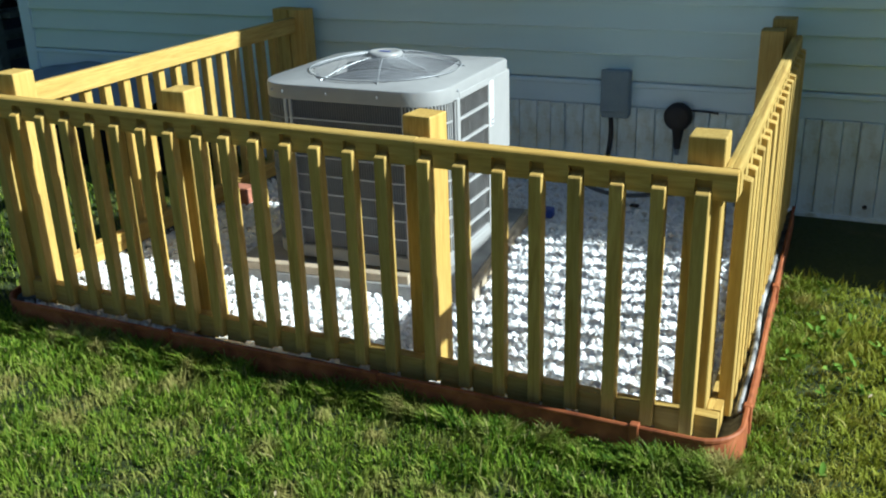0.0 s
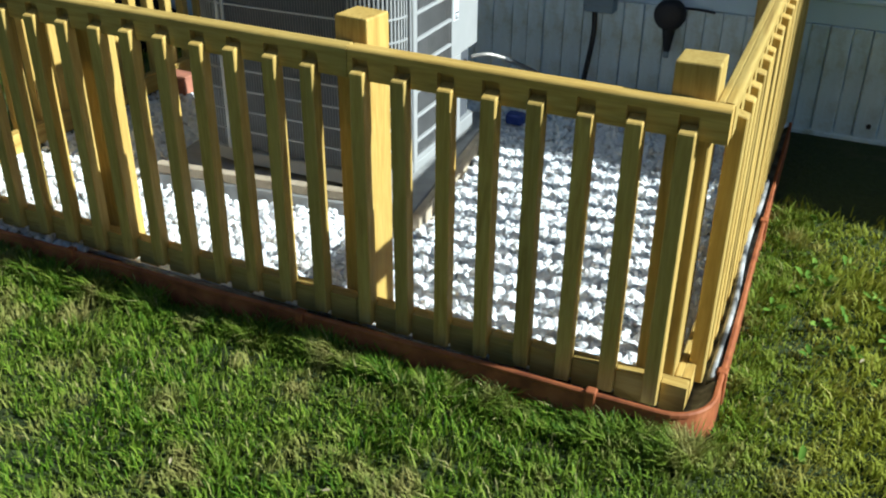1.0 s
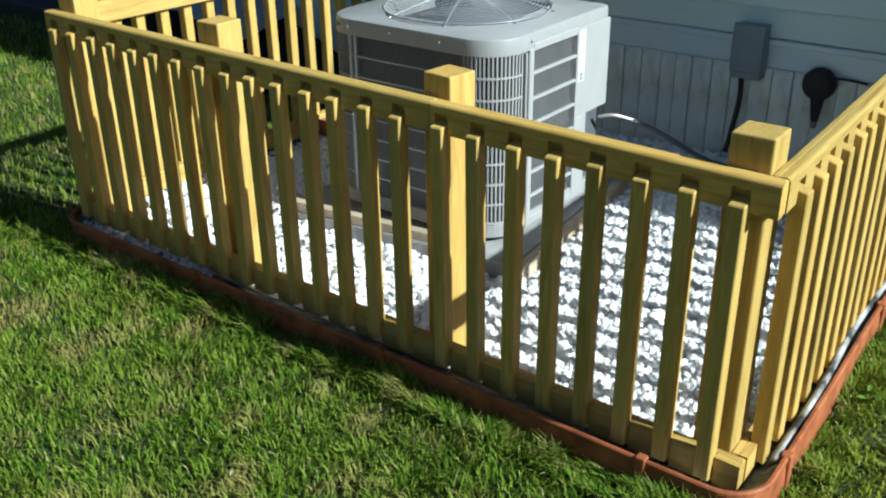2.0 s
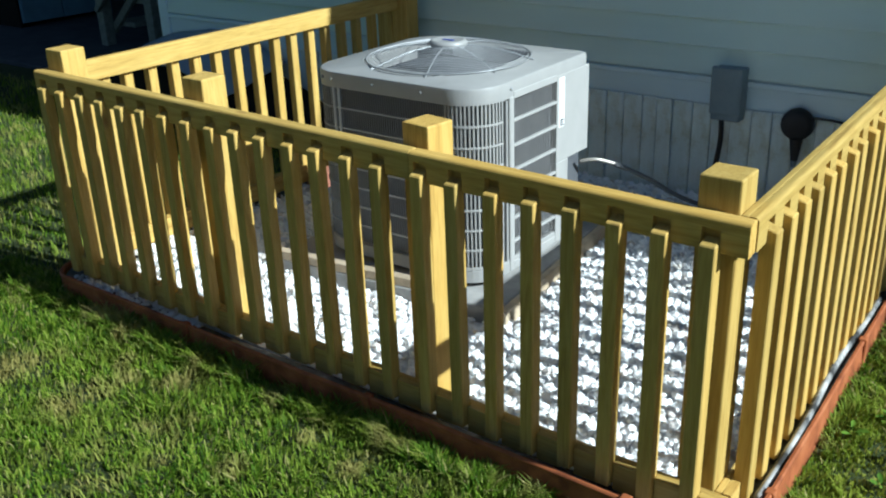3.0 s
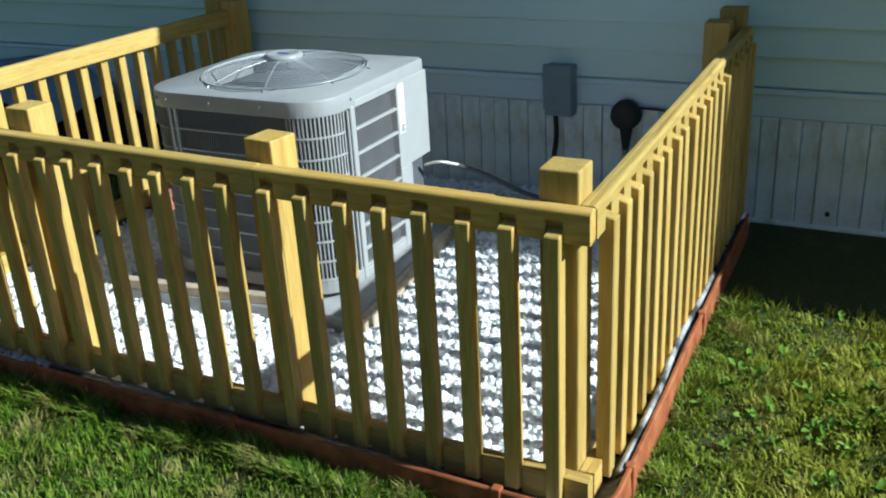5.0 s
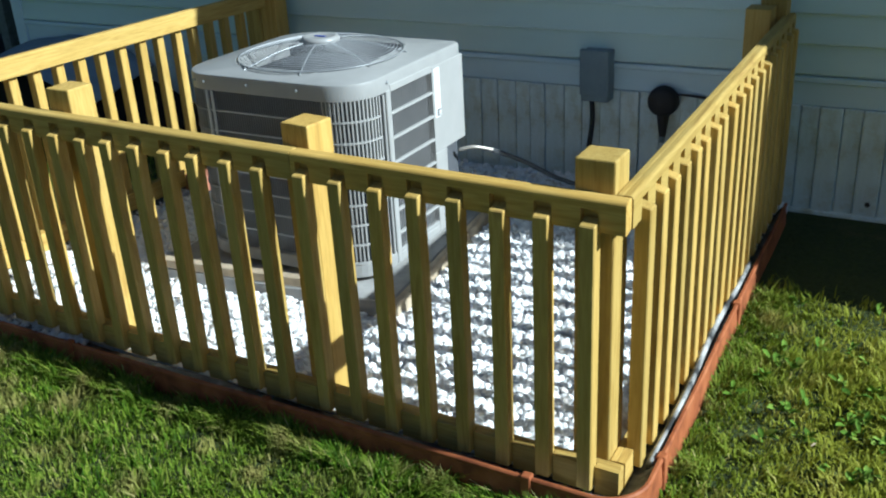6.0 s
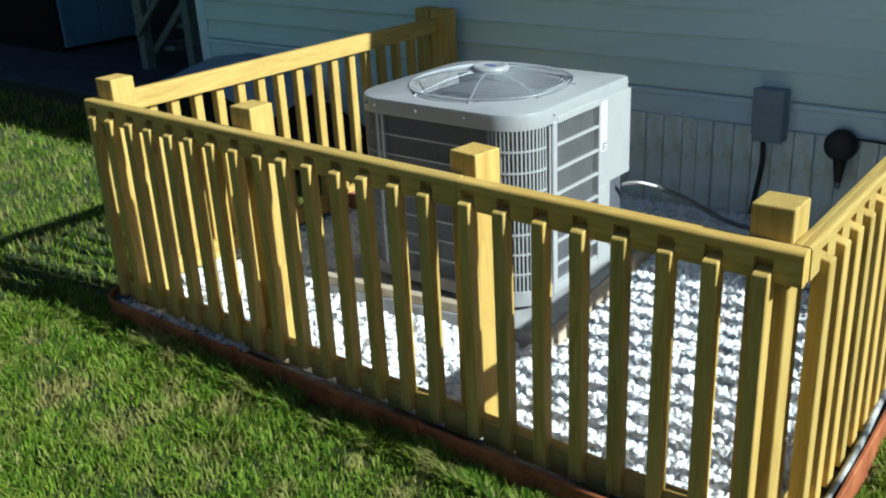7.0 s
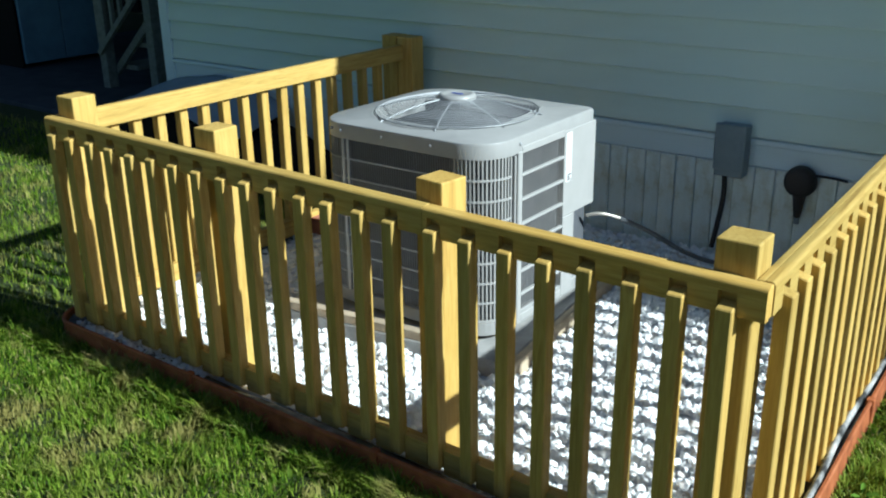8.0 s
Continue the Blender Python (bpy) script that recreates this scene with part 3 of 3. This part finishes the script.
bm = bmesh.new()
hoop(bm, FAN_R - 0.002, dome(FAN_R), 0.003)
guard = part("fan_guard", bm, AC_STEEL, ac, "concentric steel wire fan guard", smooth=True)
RINGS = 18
for k in range(RINGS):
    r = 0.078 + (FAN_R - 0.012 - 0.078) * k / (RINGS - 1)
    bm = bmesh.new()
    hoop(bm, r, dome(r), 0.0011)
    part("ring", bm, AC_RING, guard, smooth=True)
for k in range(8):
    a = radians(45 * k + 22)
    bm = bmesh.new()
    tube(bm, [(r * math.cos(a), r * math.sin(a), dome(r) - 0.003) for r in (0.06, 0.13, 0.2, FAN_R + 0.012)], 0.0028, 6)
    o = part("spoke", bm, AC_STEEL, guard)
bm = bmesh.new()
prof = [(0.0, 0.010), (0.045, 0.010), (0.052, 0.013), (0.060, 0.012), (0.066, 0.004), (0.068, -0.006), (0.0, -0.006)]
seg = 36
rows_ = [[bm.verts.new((max(r, 0.0005) * math.cos(2 * math.pi * k / seg), max(r, 0.0005) * math.sin(2 * math.pi * k / seg), dome(0.06) + z)) for k in range(seg)] for r, z in prof]
for p, q in zip(rows_, rows_[1:]):
    for k in range(seg):
        bm.faces.new((p[k], p[(k + 1) % seg], q[(k + 1) % seg], q[k]))
part("hub_cap", bm, AC_PAINT, guard, "domed steel motor cap with a blue mark", smooth=True)
bm = bmesh.new()
box(bm, -0.022, 0.022, -0.007, 0.007, dome(0.06) + 0.0095, dome(0.06) + 0.012, 0.001)
part("badge", bm, BLUE, guard, "small blue oval badge")

# wire guards on the curved corners and the flats
WIRE_Z0, WIRE_Z1 = ZB + 0.045, ZT - 0.056
full = outline()
hoops_z = [WIRE_Z0 + (WIRE_Z1 - WIRE_Z0) * k / 8 for k in range(9)]


def along(pts, pitch):
    """Evenly spaced places with outward directions along an open line."""
    out, left = [], 0.0
    for a, b in zip(pts, pts[1:]):
        a, b = Vector(a), Vector(b)
        d = (b - a).length
        t = left
        while t < d:
            u = (b - a) / d
            out.append((a + u * t, Vector((u.y, -u.x)), u))
            t += pitch
        left = t - d
    return out


def slat_wall(name, pts, pitch, width, depth, z0, z1, parent, mat, label):
    bm = bmesh.new()
    for p, nrm, u in along(pts, pitch):
        c = [p + u * (s * width / 2) - nrm * d for s, d in ((-1, 0.001), (1, 0.001), (1, depth), (-1, depth))]
        lo, hi = [bm.verts.new((q.x, q.y, z0)) for q in c], [bm.verts.new((q.x, q.y, z1)) for q in c]
        for k in range(4):
            bm.faces.new((lo[k], lo[(k + 1) % 4], hi[(k + 1) % 4], hi[k]))
    return tagged(part(name, bm, mat, parent, label), kind="stuff")


def slats_apart(name, pts, pitch, width, depth, z0, z1, parent, mat, label):
    """A guard whose slats are single pieces on its back plate."""
    bm = bmesh.new()
    rib_line(bm, pts, z0 + 0.004, 0.008, 0.001)
    g = part(name, bm, mat, parent, label)
    bm = bmesh.new()
    box(bm, -width / 2, width / 2, 0.001, depth, z0, z1)
    me = mesh_of("slat", bm, mat)
    for p, nrm, u in along(pts, pitch):
        o = part("slat", me, mat, g, at=(p.x, p.y, 0))
        o.rotation_euler = (0, 0, math.atan2(u.y, u.x))
    return g


def rib_line(bm, pts, z, hgt, proud=0.003, depth=0.008):
    rows = []
    for i, p in enumerate(pts):
        a, b = Vector(pts[max(i - 1, 0)]), Vector(pts[min(i + 1, len(pts) - 1)])
        u = (b - a).normalized()
        nrm = Vector((u.y, -u.x))
        p = Vector(p)
        rows.append([bm.verts.new((q.x, q.y, zz)) for q, zz in ((p + nrm * proud, z - hgt / 2), (p + nrm * proud, z + hgt / 2), (p - nrm * depth, z + hgt / 2), (p - nrm * depth, z - hgt / 2))])
    for a, b in zip(rows, rows[1:]):
        for k in range(4):
            bm.faces.new((a[k], b[k], b[(k + 1) % 4], a[(k + 1) % 4]))
    bm.faces.new(rows[0])
    bm.faces.new(rows[-1][::-1])


NC = 11
corner_r = full[0:NC]                                   # front right
corner_bl = full[2 * NC:3 * NC]
corner_l = full[3 * NC:4 * NC]                          # front left
front_line = [corner_l[-1], corner_r[0]]
left_line = [corner_bl[-1], corner_l[0]]
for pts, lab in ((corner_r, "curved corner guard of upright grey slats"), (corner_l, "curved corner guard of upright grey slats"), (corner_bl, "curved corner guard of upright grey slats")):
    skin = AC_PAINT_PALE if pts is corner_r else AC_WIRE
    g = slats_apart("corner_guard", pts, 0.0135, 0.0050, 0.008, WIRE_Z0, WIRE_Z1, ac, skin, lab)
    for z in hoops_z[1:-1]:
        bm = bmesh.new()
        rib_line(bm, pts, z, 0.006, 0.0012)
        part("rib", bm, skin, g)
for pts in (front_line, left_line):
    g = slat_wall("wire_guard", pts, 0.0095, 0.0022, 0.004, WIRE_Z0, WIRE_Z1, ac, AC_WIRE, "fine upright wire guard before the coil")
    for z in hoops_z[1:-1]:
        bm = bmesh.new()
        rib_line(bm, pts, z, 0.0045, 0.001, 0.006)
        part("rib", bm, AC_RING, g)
# posts where the guards meet
for px, py in ((-HX + RC, -HY), (-HX + RC + 0.022, -HY), (-HX, -HY + RC)):
    bm = bmesh.new()
    box(bm, px - 0.006, px + 0.006, py - 0.003, py + 0.010, WIRE_Z0, WIRE_Z1, 0.002)
    part("upright", bm, AC_RING, ac)
# right flank: ribbed coil cells, then the solid service panel
SEAM, CELL1 = 0.772 - (AY0 + AY1) / 2, 1.055 - (AY0 + AY1) / 2
bm = bmesh.new()
box(bm, HX - 0.012, HX + 0.003, SEAM - 0.028, SEAM - 0.018, WIRE_Z0, ZT - 0.062, 0.002)
part("upright", bm, AC_PAINT, ac)
bm = bmesh.new()
box(bm, HX - 0.012, HX + 0.004, SEAM - 0.009, SEAM + 0.018, ZB + 0.002, ZT - 0.055, 0.003)
part("upright", bm, AC_PAINT_PALE, ac)
ROWS = 7
for k in range(ROWS + 1):
    z = 0.132 - BZ + 0.083 * k
    bm = bmesh.new()
    box(bm, HX - 0.012, HX + 0.002, SEAM + 0.018, CELL1, z - (0.005 if 0 < k < ROWS else 0.012), z + (0.005 if 0 < k < ROWS else 0.012), 0.002)
    part("rib", bm, AC_PAINT_PALE, ac)
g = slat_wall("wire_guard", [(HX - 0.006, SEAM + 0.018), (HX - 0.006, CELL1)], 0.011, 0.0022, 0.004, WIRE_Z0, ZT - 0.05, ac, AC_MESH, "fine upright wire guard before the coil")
NOTCH = 0.413 - BZ
bm = bmesh.new()
box(bm, HX - 0.15, HX + 0.0015, CELL1, HY - 0.001, NOTCH, ZT - 0.046, 0.003, 2)
panel = part("service_panel", bm, AC_PAINT_PALE, ac, "plain pale grey service panel")
bm = bmesh.new()
box(bm, HX - 0.15, HX + 0.002, CELL1, CELL1 + 0.080, ZB + 0.002, NOTCH, 0.003, 2)
part("lower_panel", bm, AC_PAINT_PALE, ac, "narrow pale panel beside the pipe notch")
bm = bmesh.new()
box(bm, HX + 0.0018, HX + 0.0026, CELL1 + 0.012, CELL1 + 0.048, ZT - 0.228, ZT - 0.056)
sticker = part("sticker", bm, LABEL, panel, "white rating sticker with dark print")
for k in range(3):
    bm = bmesh.new()
    box(bm, HX + 0.0027, HX + 0.0033, CELL1 + 0.020, CELL1 + 0.044 - 0.006 * (k % 2), ZT - 0.224 + 0.009 * k, ZT - 0.218 + 0.009 * k)
    part("print_bar", bm, INK, panel)
for sx, sy in ((-0.24, -HY), (-0.06, -HY), (0.14, -HY), (HX, SEAM + 0.004), (-0.29, -HY + 0.012)):
    bm = bmesh.new()
    bmesh.ops.create_uvsphere(bm, u_segments=8, v_segments=5, radius=0.006)
    part("screw", bm, AC_STEEL, ac, at=(sx, sy, ZT - 0.030), smooth=True)

# ---- pipes and fittings on the wall ----
line = thing("refrigerant_line", (-1.075, 1.22, 0.385), "grey insulated refrigerant line with a bare bright end", "pipe")
bm = bmesh.new()
tube(bm, [(0.02, 0.0, -0.010), (0.07, 0.03, -0.002), (0.12, 0.09, -0.028)], 0.007)
part("bare_tube", bm, COPPER, line, "bare bright tube", smooth=True)
bm = bmesh.new()
tube(bm, [(0.115, 0.085, -0.0255), (0.19, 0.20, -0.10), (0.27, 0.36, -0.215), (0.36, 0.50, -0.285), (0.50, 0.60, -0.30), (0.62, 0.64, -0.295)], 0.0092, 10)
part("insulation", bm, FOAM, line, "dark grey foam sleeve", smooth=True)

meter = thing("disconnect_box", (-0.808, WALL_Y - 0.012, 0.488), "grey electrical disconnect box fixed to the wall", "electrical box")
bm = bmesh.new()
box(bm, -0.060, 0.060, -0.075, 0.0, -0.105, 0.105, 0.007, 2)
part("body", bm, BOX_GREY, meter)
bm = bmesh.new()
box(bm, -0.063, 0.063, -0.083, -0.060, -0.078, 0.112, 0.006, 2)
part("cover", bm, BOX_GREY, meter, "lift-up grey cover")
bm = bmesh.new()
tube(bm, [(-0.025, -0.035, -0.11), (-0.022, -0.035, -0.2), (-0.035, -0.04, -0.32), (-0.045, -0.06, -0.42)], 0.011)
part("whip", bm, BLACK, meter, "black flexible cable whip", smooth=True)

valve = thing("hose_vent", (-0.53, WALL_Y - 0.016, 0.400), "dark round outlet with a spout on the skirting", "outlet")
bm = bmesh.new()
seg = 28
prof = [(0.0005, -0.062), (0.045, -0.060), (0.058, -0.050), (0.062, -0.036), (0.062, -0.012), (0.050, 0.0), (0.0005, 0.0)]
rr = [[bm.verts.new((r * math.cos(2 * math.pi * k / seg), y, r * math.sin(2 * math.pi * k / seg))) for k in range(seg)] for r, y in prof]
for p, q in zip(rr, rr[1:]):
    for k in range(seg):
        bm.faces.new((p[k], p[(k + 1) % seg], q[(k + 1) % seg], q[k]))
part("drum", bm, BLACK, valve, smooth=True)
bm = bmesh.new()
bmesh.ops.create_cone(bm, cap_ends=True, segments=14, radius1=0.013, radius2=0.026, depth=0.09, matrix=Matrix.Translation((0.004, -0.035, -0.098)))
part("spout", bm, BLACK, valve)
bm = bmesh.new()
bmesh.ops.create_cone(bm, cap_ends=True, segments=12, radius1=0.010, radius2=0.012, depth=0.03, matrix=Matrix.Translation((0.004, -0.035, -0.155)))
part("tip", bm, BOX_GREY, valve, "grey nozzle tip")
bm = bmesh.new()
tube(bm, [(0.05, -0.02, 0.03), (0.11, -0.012, 0.028), (0.17, -0.008, 0.022)], 0.005, 6)
part("stem", bm, BLACK, valve)

bm = bmesh.new()
box(bm, -0.035, 0.035, -0.025, 0.025, 0.0, 0.045, 0.010, 2)
tub = single("plastic_tub", bm, BLUE, "small blue plastic tub on the shaded gravel", "tub", at=(-0.965, 1.47, 0.052))
bm = bmesh.new()
box(bm, -0.06, 0.06, -0.045, 0.045, 0.0, 0.075, 0.004)
single("brick", bm, BRICK, "loose red brick against the fence foot", "brick", at=(-2.36, 1.22, 0.045))
bm = bmesh.new()
box(bm, -0.02, 0.02, -0.012, 0.012, 0.0, 0.012, 0.004)
single("dark_debris", bm, BLACK, "small black scrap lying on the gravel", "scrap", at=(-0.64, 1.70, 0.06))

# ---- yard beyond the house corner ----
bm = bmesh.new()
bm.faces.new(prism(bm, [(-8.9, 2.06), (-4.46, 2.06), (-4.46, 6.0), (-8.9, 6.0)], -0.02, 0.03, 0.01, 0.01))
single("path", bm, ASPHALT, "shaded dark asphalt path beside the house", "path", kind="structure")
shed = thing("shed", (-7.63, 2.92, 0.03), "blue-grey painted shed standing in shade", "shed")
for k in range(2):
    bm = bmesh.new()
    box(bm, -0.02, 0.02, 0.40 * k + 0.004, 0.40 * k + 0.396, 0.04, 2.2, 0.004)
    part("wall_panel", bm, SHED_PAINT, shed)
bm = bmesh.new()
box(bm, -0.035, 0.035, 0.80, 0.90, 0.0, 2.25, 0.005)
part("corner_post", bm, SHED_PAINT, shed)
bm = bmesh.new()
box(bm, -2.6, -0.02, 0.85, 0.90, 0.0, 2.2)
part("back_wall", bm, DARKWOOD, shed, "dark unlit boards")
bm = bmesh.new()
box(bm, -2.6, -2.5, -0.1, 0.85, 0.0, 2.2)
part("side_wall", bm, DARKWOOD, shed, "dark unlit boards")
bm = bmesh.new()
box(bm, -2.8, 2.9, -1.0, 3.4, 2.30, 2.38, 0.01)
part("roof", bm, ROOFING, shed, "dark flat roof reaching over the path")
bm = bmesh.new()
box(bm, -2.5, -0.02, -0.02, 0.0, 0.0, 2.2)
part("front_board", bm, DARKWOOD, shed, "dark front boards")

steps = thing("porch_steps", (-6.27, 3.70, 0.03), "weathered wooden porch steps with a slatted rail", "steps", rz=-90)
RUN, RISE, WIDE = 0.22, 0.19, 0.80
PITCH_UP = math.atan2(RISE, RUN)
for k in range(5):
    bm = bmesh.new()
    box(bm, 0.0, WIDE, RUN * k + 0.06, RUN * k + 0.30, RISE * k + 0.14, RISE * k + 0.18, 0.004)
    part("tread", bm, OLD_WOOD, steps)
for sx in (-0.04, WIDE):
    bm = bmesh.new()
    box(bm, 0.0, 0.038, 0.0, 1.45, -0.03, 0.03, 0.004)
    o = part("stringer", bm, OLD_WOOD, steps, at=(sx, 0.04, 0.10))
    o.rotation_euler = (PITCH_UP, 0, 0)
    for py, ph in ((0.0, 1.25), (0.62, 1.85), (1.08, 2.1)):
        bm = bmesh.new()
        box(bm, 0.0, 0.085, py, py + 0.085, 0.0, ph, 0.004)
        part("newel", bm, OLD_WOOD, steps, at=(sx + (0.038 if sx > 0 else -0.085), 0, 0))
    for lift in (0.24, 1.02):
        bm = bmesh.new()
        box(bm, -0.019, 0.019, 0.06, 1.45, -0.022, 0.022, 0.004)
        o = part("handrail", bm, OLD_WOOD, steps, at=(sx + (0.145 if sx > 0 else -0.11), 0.0, lift))
        o.rotation_euler = (PITCH_UP, 0, 0)
    for k in range(9):
        bm = bmesh.new()
        box(bm, -0.016, 0.016, -0.016, 0.016, 0.0, 0.76, 0.003)
        part("slat", bm, OLD_WOOD, steps, at=(sx + (0.110 if sx > 0 else -0.073), 0.10 + 0.115 * k, 0.36 + 0.115 * k * RISE / RUN))
SLABGREY = painted("faded_tarp", (0.27, 0.34, 0.44), 0.6, 0.0, 0.15, 5.0)
pile = thing("covered_mound", (-3.95, 1.76, 0.0), "dark mound half covered by a faded grey-blue tarp", "mound")


def pile_top(x):
    """Height of the pile along the wall."""
    return float(np.interp(x, [-0.80, -0.50, -0.25, 0.0, 0.30, 0.60, 1.05], [0.15, 0.27, 0.335, 0.37, 0.35, 0.25, 0.08]))


def draped(x0, x1, n, y0, y1, lift, slope, foot):
    """A lumpy closed sheet over the pile; it reaches down to foot where foot is given."""
    bm = bmesh.new()
    rows = []
    for i in range(n + 1):
        x = x0 + (x1 - x0) * i / n
        row = []
        for j in range(7):
            y = y0 + (y1 - y0) * j / 6
            bump = 0.012 * noise.noise(Vector((x * 6, y * 6, 4)))
            row.append(Vector((x, y + 0.4 * bump, pile_top(x) + lift + slope * j / 6 + bump)))
        low = [Vector((p.x, p.y, 0.0 if foot else p.z - 0.006)) for p in row]
        rows.append([bm.verts.new(p) for p in row + low[::-1]])
    for a, b in zip(rows, rows[1:]):
        for k in range(14):
            bm.faces.new((a[k], a[(k + 1) % 14], b[(k + 1) % 14], b[k]))
    bm.faces.new(rows[0])
    bm.faces.new(rows[-1][::-1])
    return bm


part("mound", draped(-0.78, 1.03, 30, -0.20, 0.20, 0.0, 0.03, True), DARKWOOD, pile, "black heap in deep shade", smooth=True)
part("tarp", draped(-0.84, 0.62, 26, -0.24, 0.22, 0.014, 0.10, False), SLABGREY, pile, smooth=True)

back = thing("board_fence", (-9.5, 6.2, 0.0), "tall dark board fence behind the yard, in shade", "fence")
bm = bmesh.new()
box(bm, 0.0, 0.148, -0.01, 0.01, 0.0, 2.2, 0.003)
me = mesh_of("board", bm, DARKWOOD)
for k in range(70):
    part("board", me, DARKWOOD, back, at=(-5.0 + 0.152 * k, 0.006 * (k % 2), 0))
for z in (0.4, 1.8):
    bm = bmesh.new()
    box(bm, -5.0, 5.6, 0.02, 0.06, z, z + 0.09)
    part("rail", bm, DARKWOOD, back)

# ---- grass ----
rs = np.random.RandomState(5)


def blades(n, x0, x1, y0, y1, hmin, hmax, width):
    x, y = rs.uniform(x0, x1, n), rs.uniform(y0, y1, n)
    inside = (x > EX0 - 0.012) & (x < EX1 + 0.012 - LEAN * np.maximum(y - 0.04, 0)) & (y > EY0 - 0.012)
    under = (y > WALL_Y - 0.04) & (x > WALL_X0 - 0.02)
    path = (x < -4.46) & (y > 2.06)
    bare = (x > 0) & (y > 1.22) & (y + 0.10 * rs.uniform(-1, 1, n) > 1.22)
    patch = np.array([noise.noise(Vector((a * 3.4, b * 3.4, 23))) + 0.5 * noise.noise(Vector((a * 9.0, b * 9.0, 29))) for a, b in zip(x, y)])
    thin = (patch > 0.26) & (rs.uniform(0, 1, n) < np.where(x > 0.05, 0.35, 0.40))
    keep = ~(inside | under | path | bare | thin)
    x, y = x[keep], y[keep]
    n = len(x)
    tuft = np.array([noise.noise(Vector((a * 3.1, b * 3.1, 7))) for a, b in zip(x, y)])
    clump = np.array([noise.noise(Vector((a * 13.0, b * 13.0, 3))) for a, b in zip(x, y)])
    swirl = np.array([noise.noise(Vector((a * 5.0, b * 5.0, 11))) for a, b in zip(x, y)])
    hgt = rs.uniform(hmin, hmax, n) * np.clip(1 + 0.8 * tuft + 0.8 * clump, 0.35, 1.9)
    ang = 2 * np.pi * 1.6 * swirl + rs.normal(0, 1.3, n)
    lean = rs.uniform(0.2, 1.3, n) * hgt
    w = rs.uniform(0.6, 1.2, n) * width
    turn = ang + rs.uniform(1.0, 2.1, n)
    dx, dy = np.cos(ang), np.sin(ang)
    wx, wy = np.cos(turn) * w / 2, np.sin(turn) * w / 2
    z0 = np.full(n, -0.008)
    co = np.empty((n, 5, 3))
    co[:, 0] = np.stack([x - wx, y - wy, z0], 1)
    co[:, 1] = np.stack([x + wx, y + wy, z0], 1)
    mx, my, mz = x + dx * lean * 0.35, y + dy * lean * 0.35, hgt * 0.62
    co[:, 2] = np.stack([mx + wx * 0.8, my + wy * 0.8, mz], 1)
    co[:, 3] = np.stack([mx - wx * 0.8, my - wy * 0.8, mz], 1)
    co[:, 4] = np.stack([x + dx * lean, y + dy * lean, hgt * 0.95], 1)
    b = np.arange(n)[:, None] * 5
    fa = np.concatenate([b + [0, 1, 2], b + [0, 2, 3], b + [3, 2, 4]])
    return co.reshape(-1, 3), fa


sets = [blades(150000, -2.9, 1.7, -1.75, 0.02, 0.011, 0.034, 0.0048),
        blades(15000, -2.62, 0.06, -0.155, -0.06, 0.030, 0.064, 0.0045),
        blades(4200, 0.0, 0.16, -0.1, 1.3, 0.018, 0.048, 0.0045),
        blades(66000, 0.0, 1.9, 0.0, 2.02, 0.012, 0.035, 0.0056),
        blades(34000, -5.2, -2.45, -1.4, 2.0, 0.018, 0.045, 0.005),
        blades(16000, -9.0, -5.2, -1.6, 1.8, 0.02, 0.05, 0.008),
        blades(70000, 1.7, 6.0, -4.5, 2.0, 0.02, 0.045, 0.013),
        blades(90000, -9.0, 1.7, -4.5, -1.7, 0.02, 0.045, 0.013)]
cos, fas, n = [], [], 0
for co, fa in sets:
    cos.append(co)
    fas.append(fa + n)
    n += len(co)
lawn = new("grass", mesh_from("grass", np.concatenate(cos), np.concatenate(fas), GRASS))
tagged(lawn, "short green lawn grass with dry straw patches", "grass", kind="stuff")

# broad-leaved weeds in the lawn beside the fence
def leaf(r):
    pts = [(0, 0, 0), (0.35, 0.32, 0.10), (0.75, 0.34, 0.12), (1.0, 0, 0.04), (0.75, -0.34, 0.12), (0.35, -0.32, 0.10), (0.5, 0, 0.04)]
    co = np.array(pts) * (1, r.uniform(0.45, 0.75), 1.6)
    fa = np.array([(0, 6, 1), (1, 6, 2), (2, 6, 3), (3, 6, 4), (4, 6, 5), (5, 6, 0)])
    return co, fa


rng = random.Random(21)
leaves = [leaf(rng) for _ in range(4)]
rows = []
for c in range(85):
    if c < 60:
        cx, cy = rng.gauss(0.52, 0.20), rng.gauss(0.62, 0.26)
    else:
        cx, cy = rng.uniform(0.12, 1.5), rng.uniform(-0.6, 1.4)
    if cx < 0.09:
        continue
    for k in range(rng.randint(4, 7)):
        a = rng.uniform(0, 6.3)
        rows.append((rng.randrange(4), cx + rng.uniform(-0.01, 0.01), cy + rng.uniform(-0.01, 0.01), rng.uniform(0.012, 0.026), rng.uniform(0.022, 0.042), (rng.uniform(-0.5, 0.5), rng.uniform(-0.9, -0.1), a)))
co, fa = scatter(leaves, rows)
weeds = new("lawn_weeds", mesh_from("lawn_weeds", co, fa, WEED, True))
tagged(weeds, "broad-leaved green weeds growing through the lawn", "weeds", kind="stuff")
rows = [(0, x, y, 0.03, 0.020, (0.2, -0.1, a)) for x, y, a in ((-0.62, -0.55, 0.4), (-0.95, -0.62, 2.0), (0.35, 0.40, 1.0))]
for k, r in enumerate(rows):
    co, fa = scatter(leaves, [r])
    o = new("fallen_leaf", mesh_from("fallen_leaf", co - np.array(r[1:4]), fa, STRAW, True))
    o.location = r[1:4]
    tagged(o, "small dry tan leaf lying on the grass", "leaf", "fallen leaves")
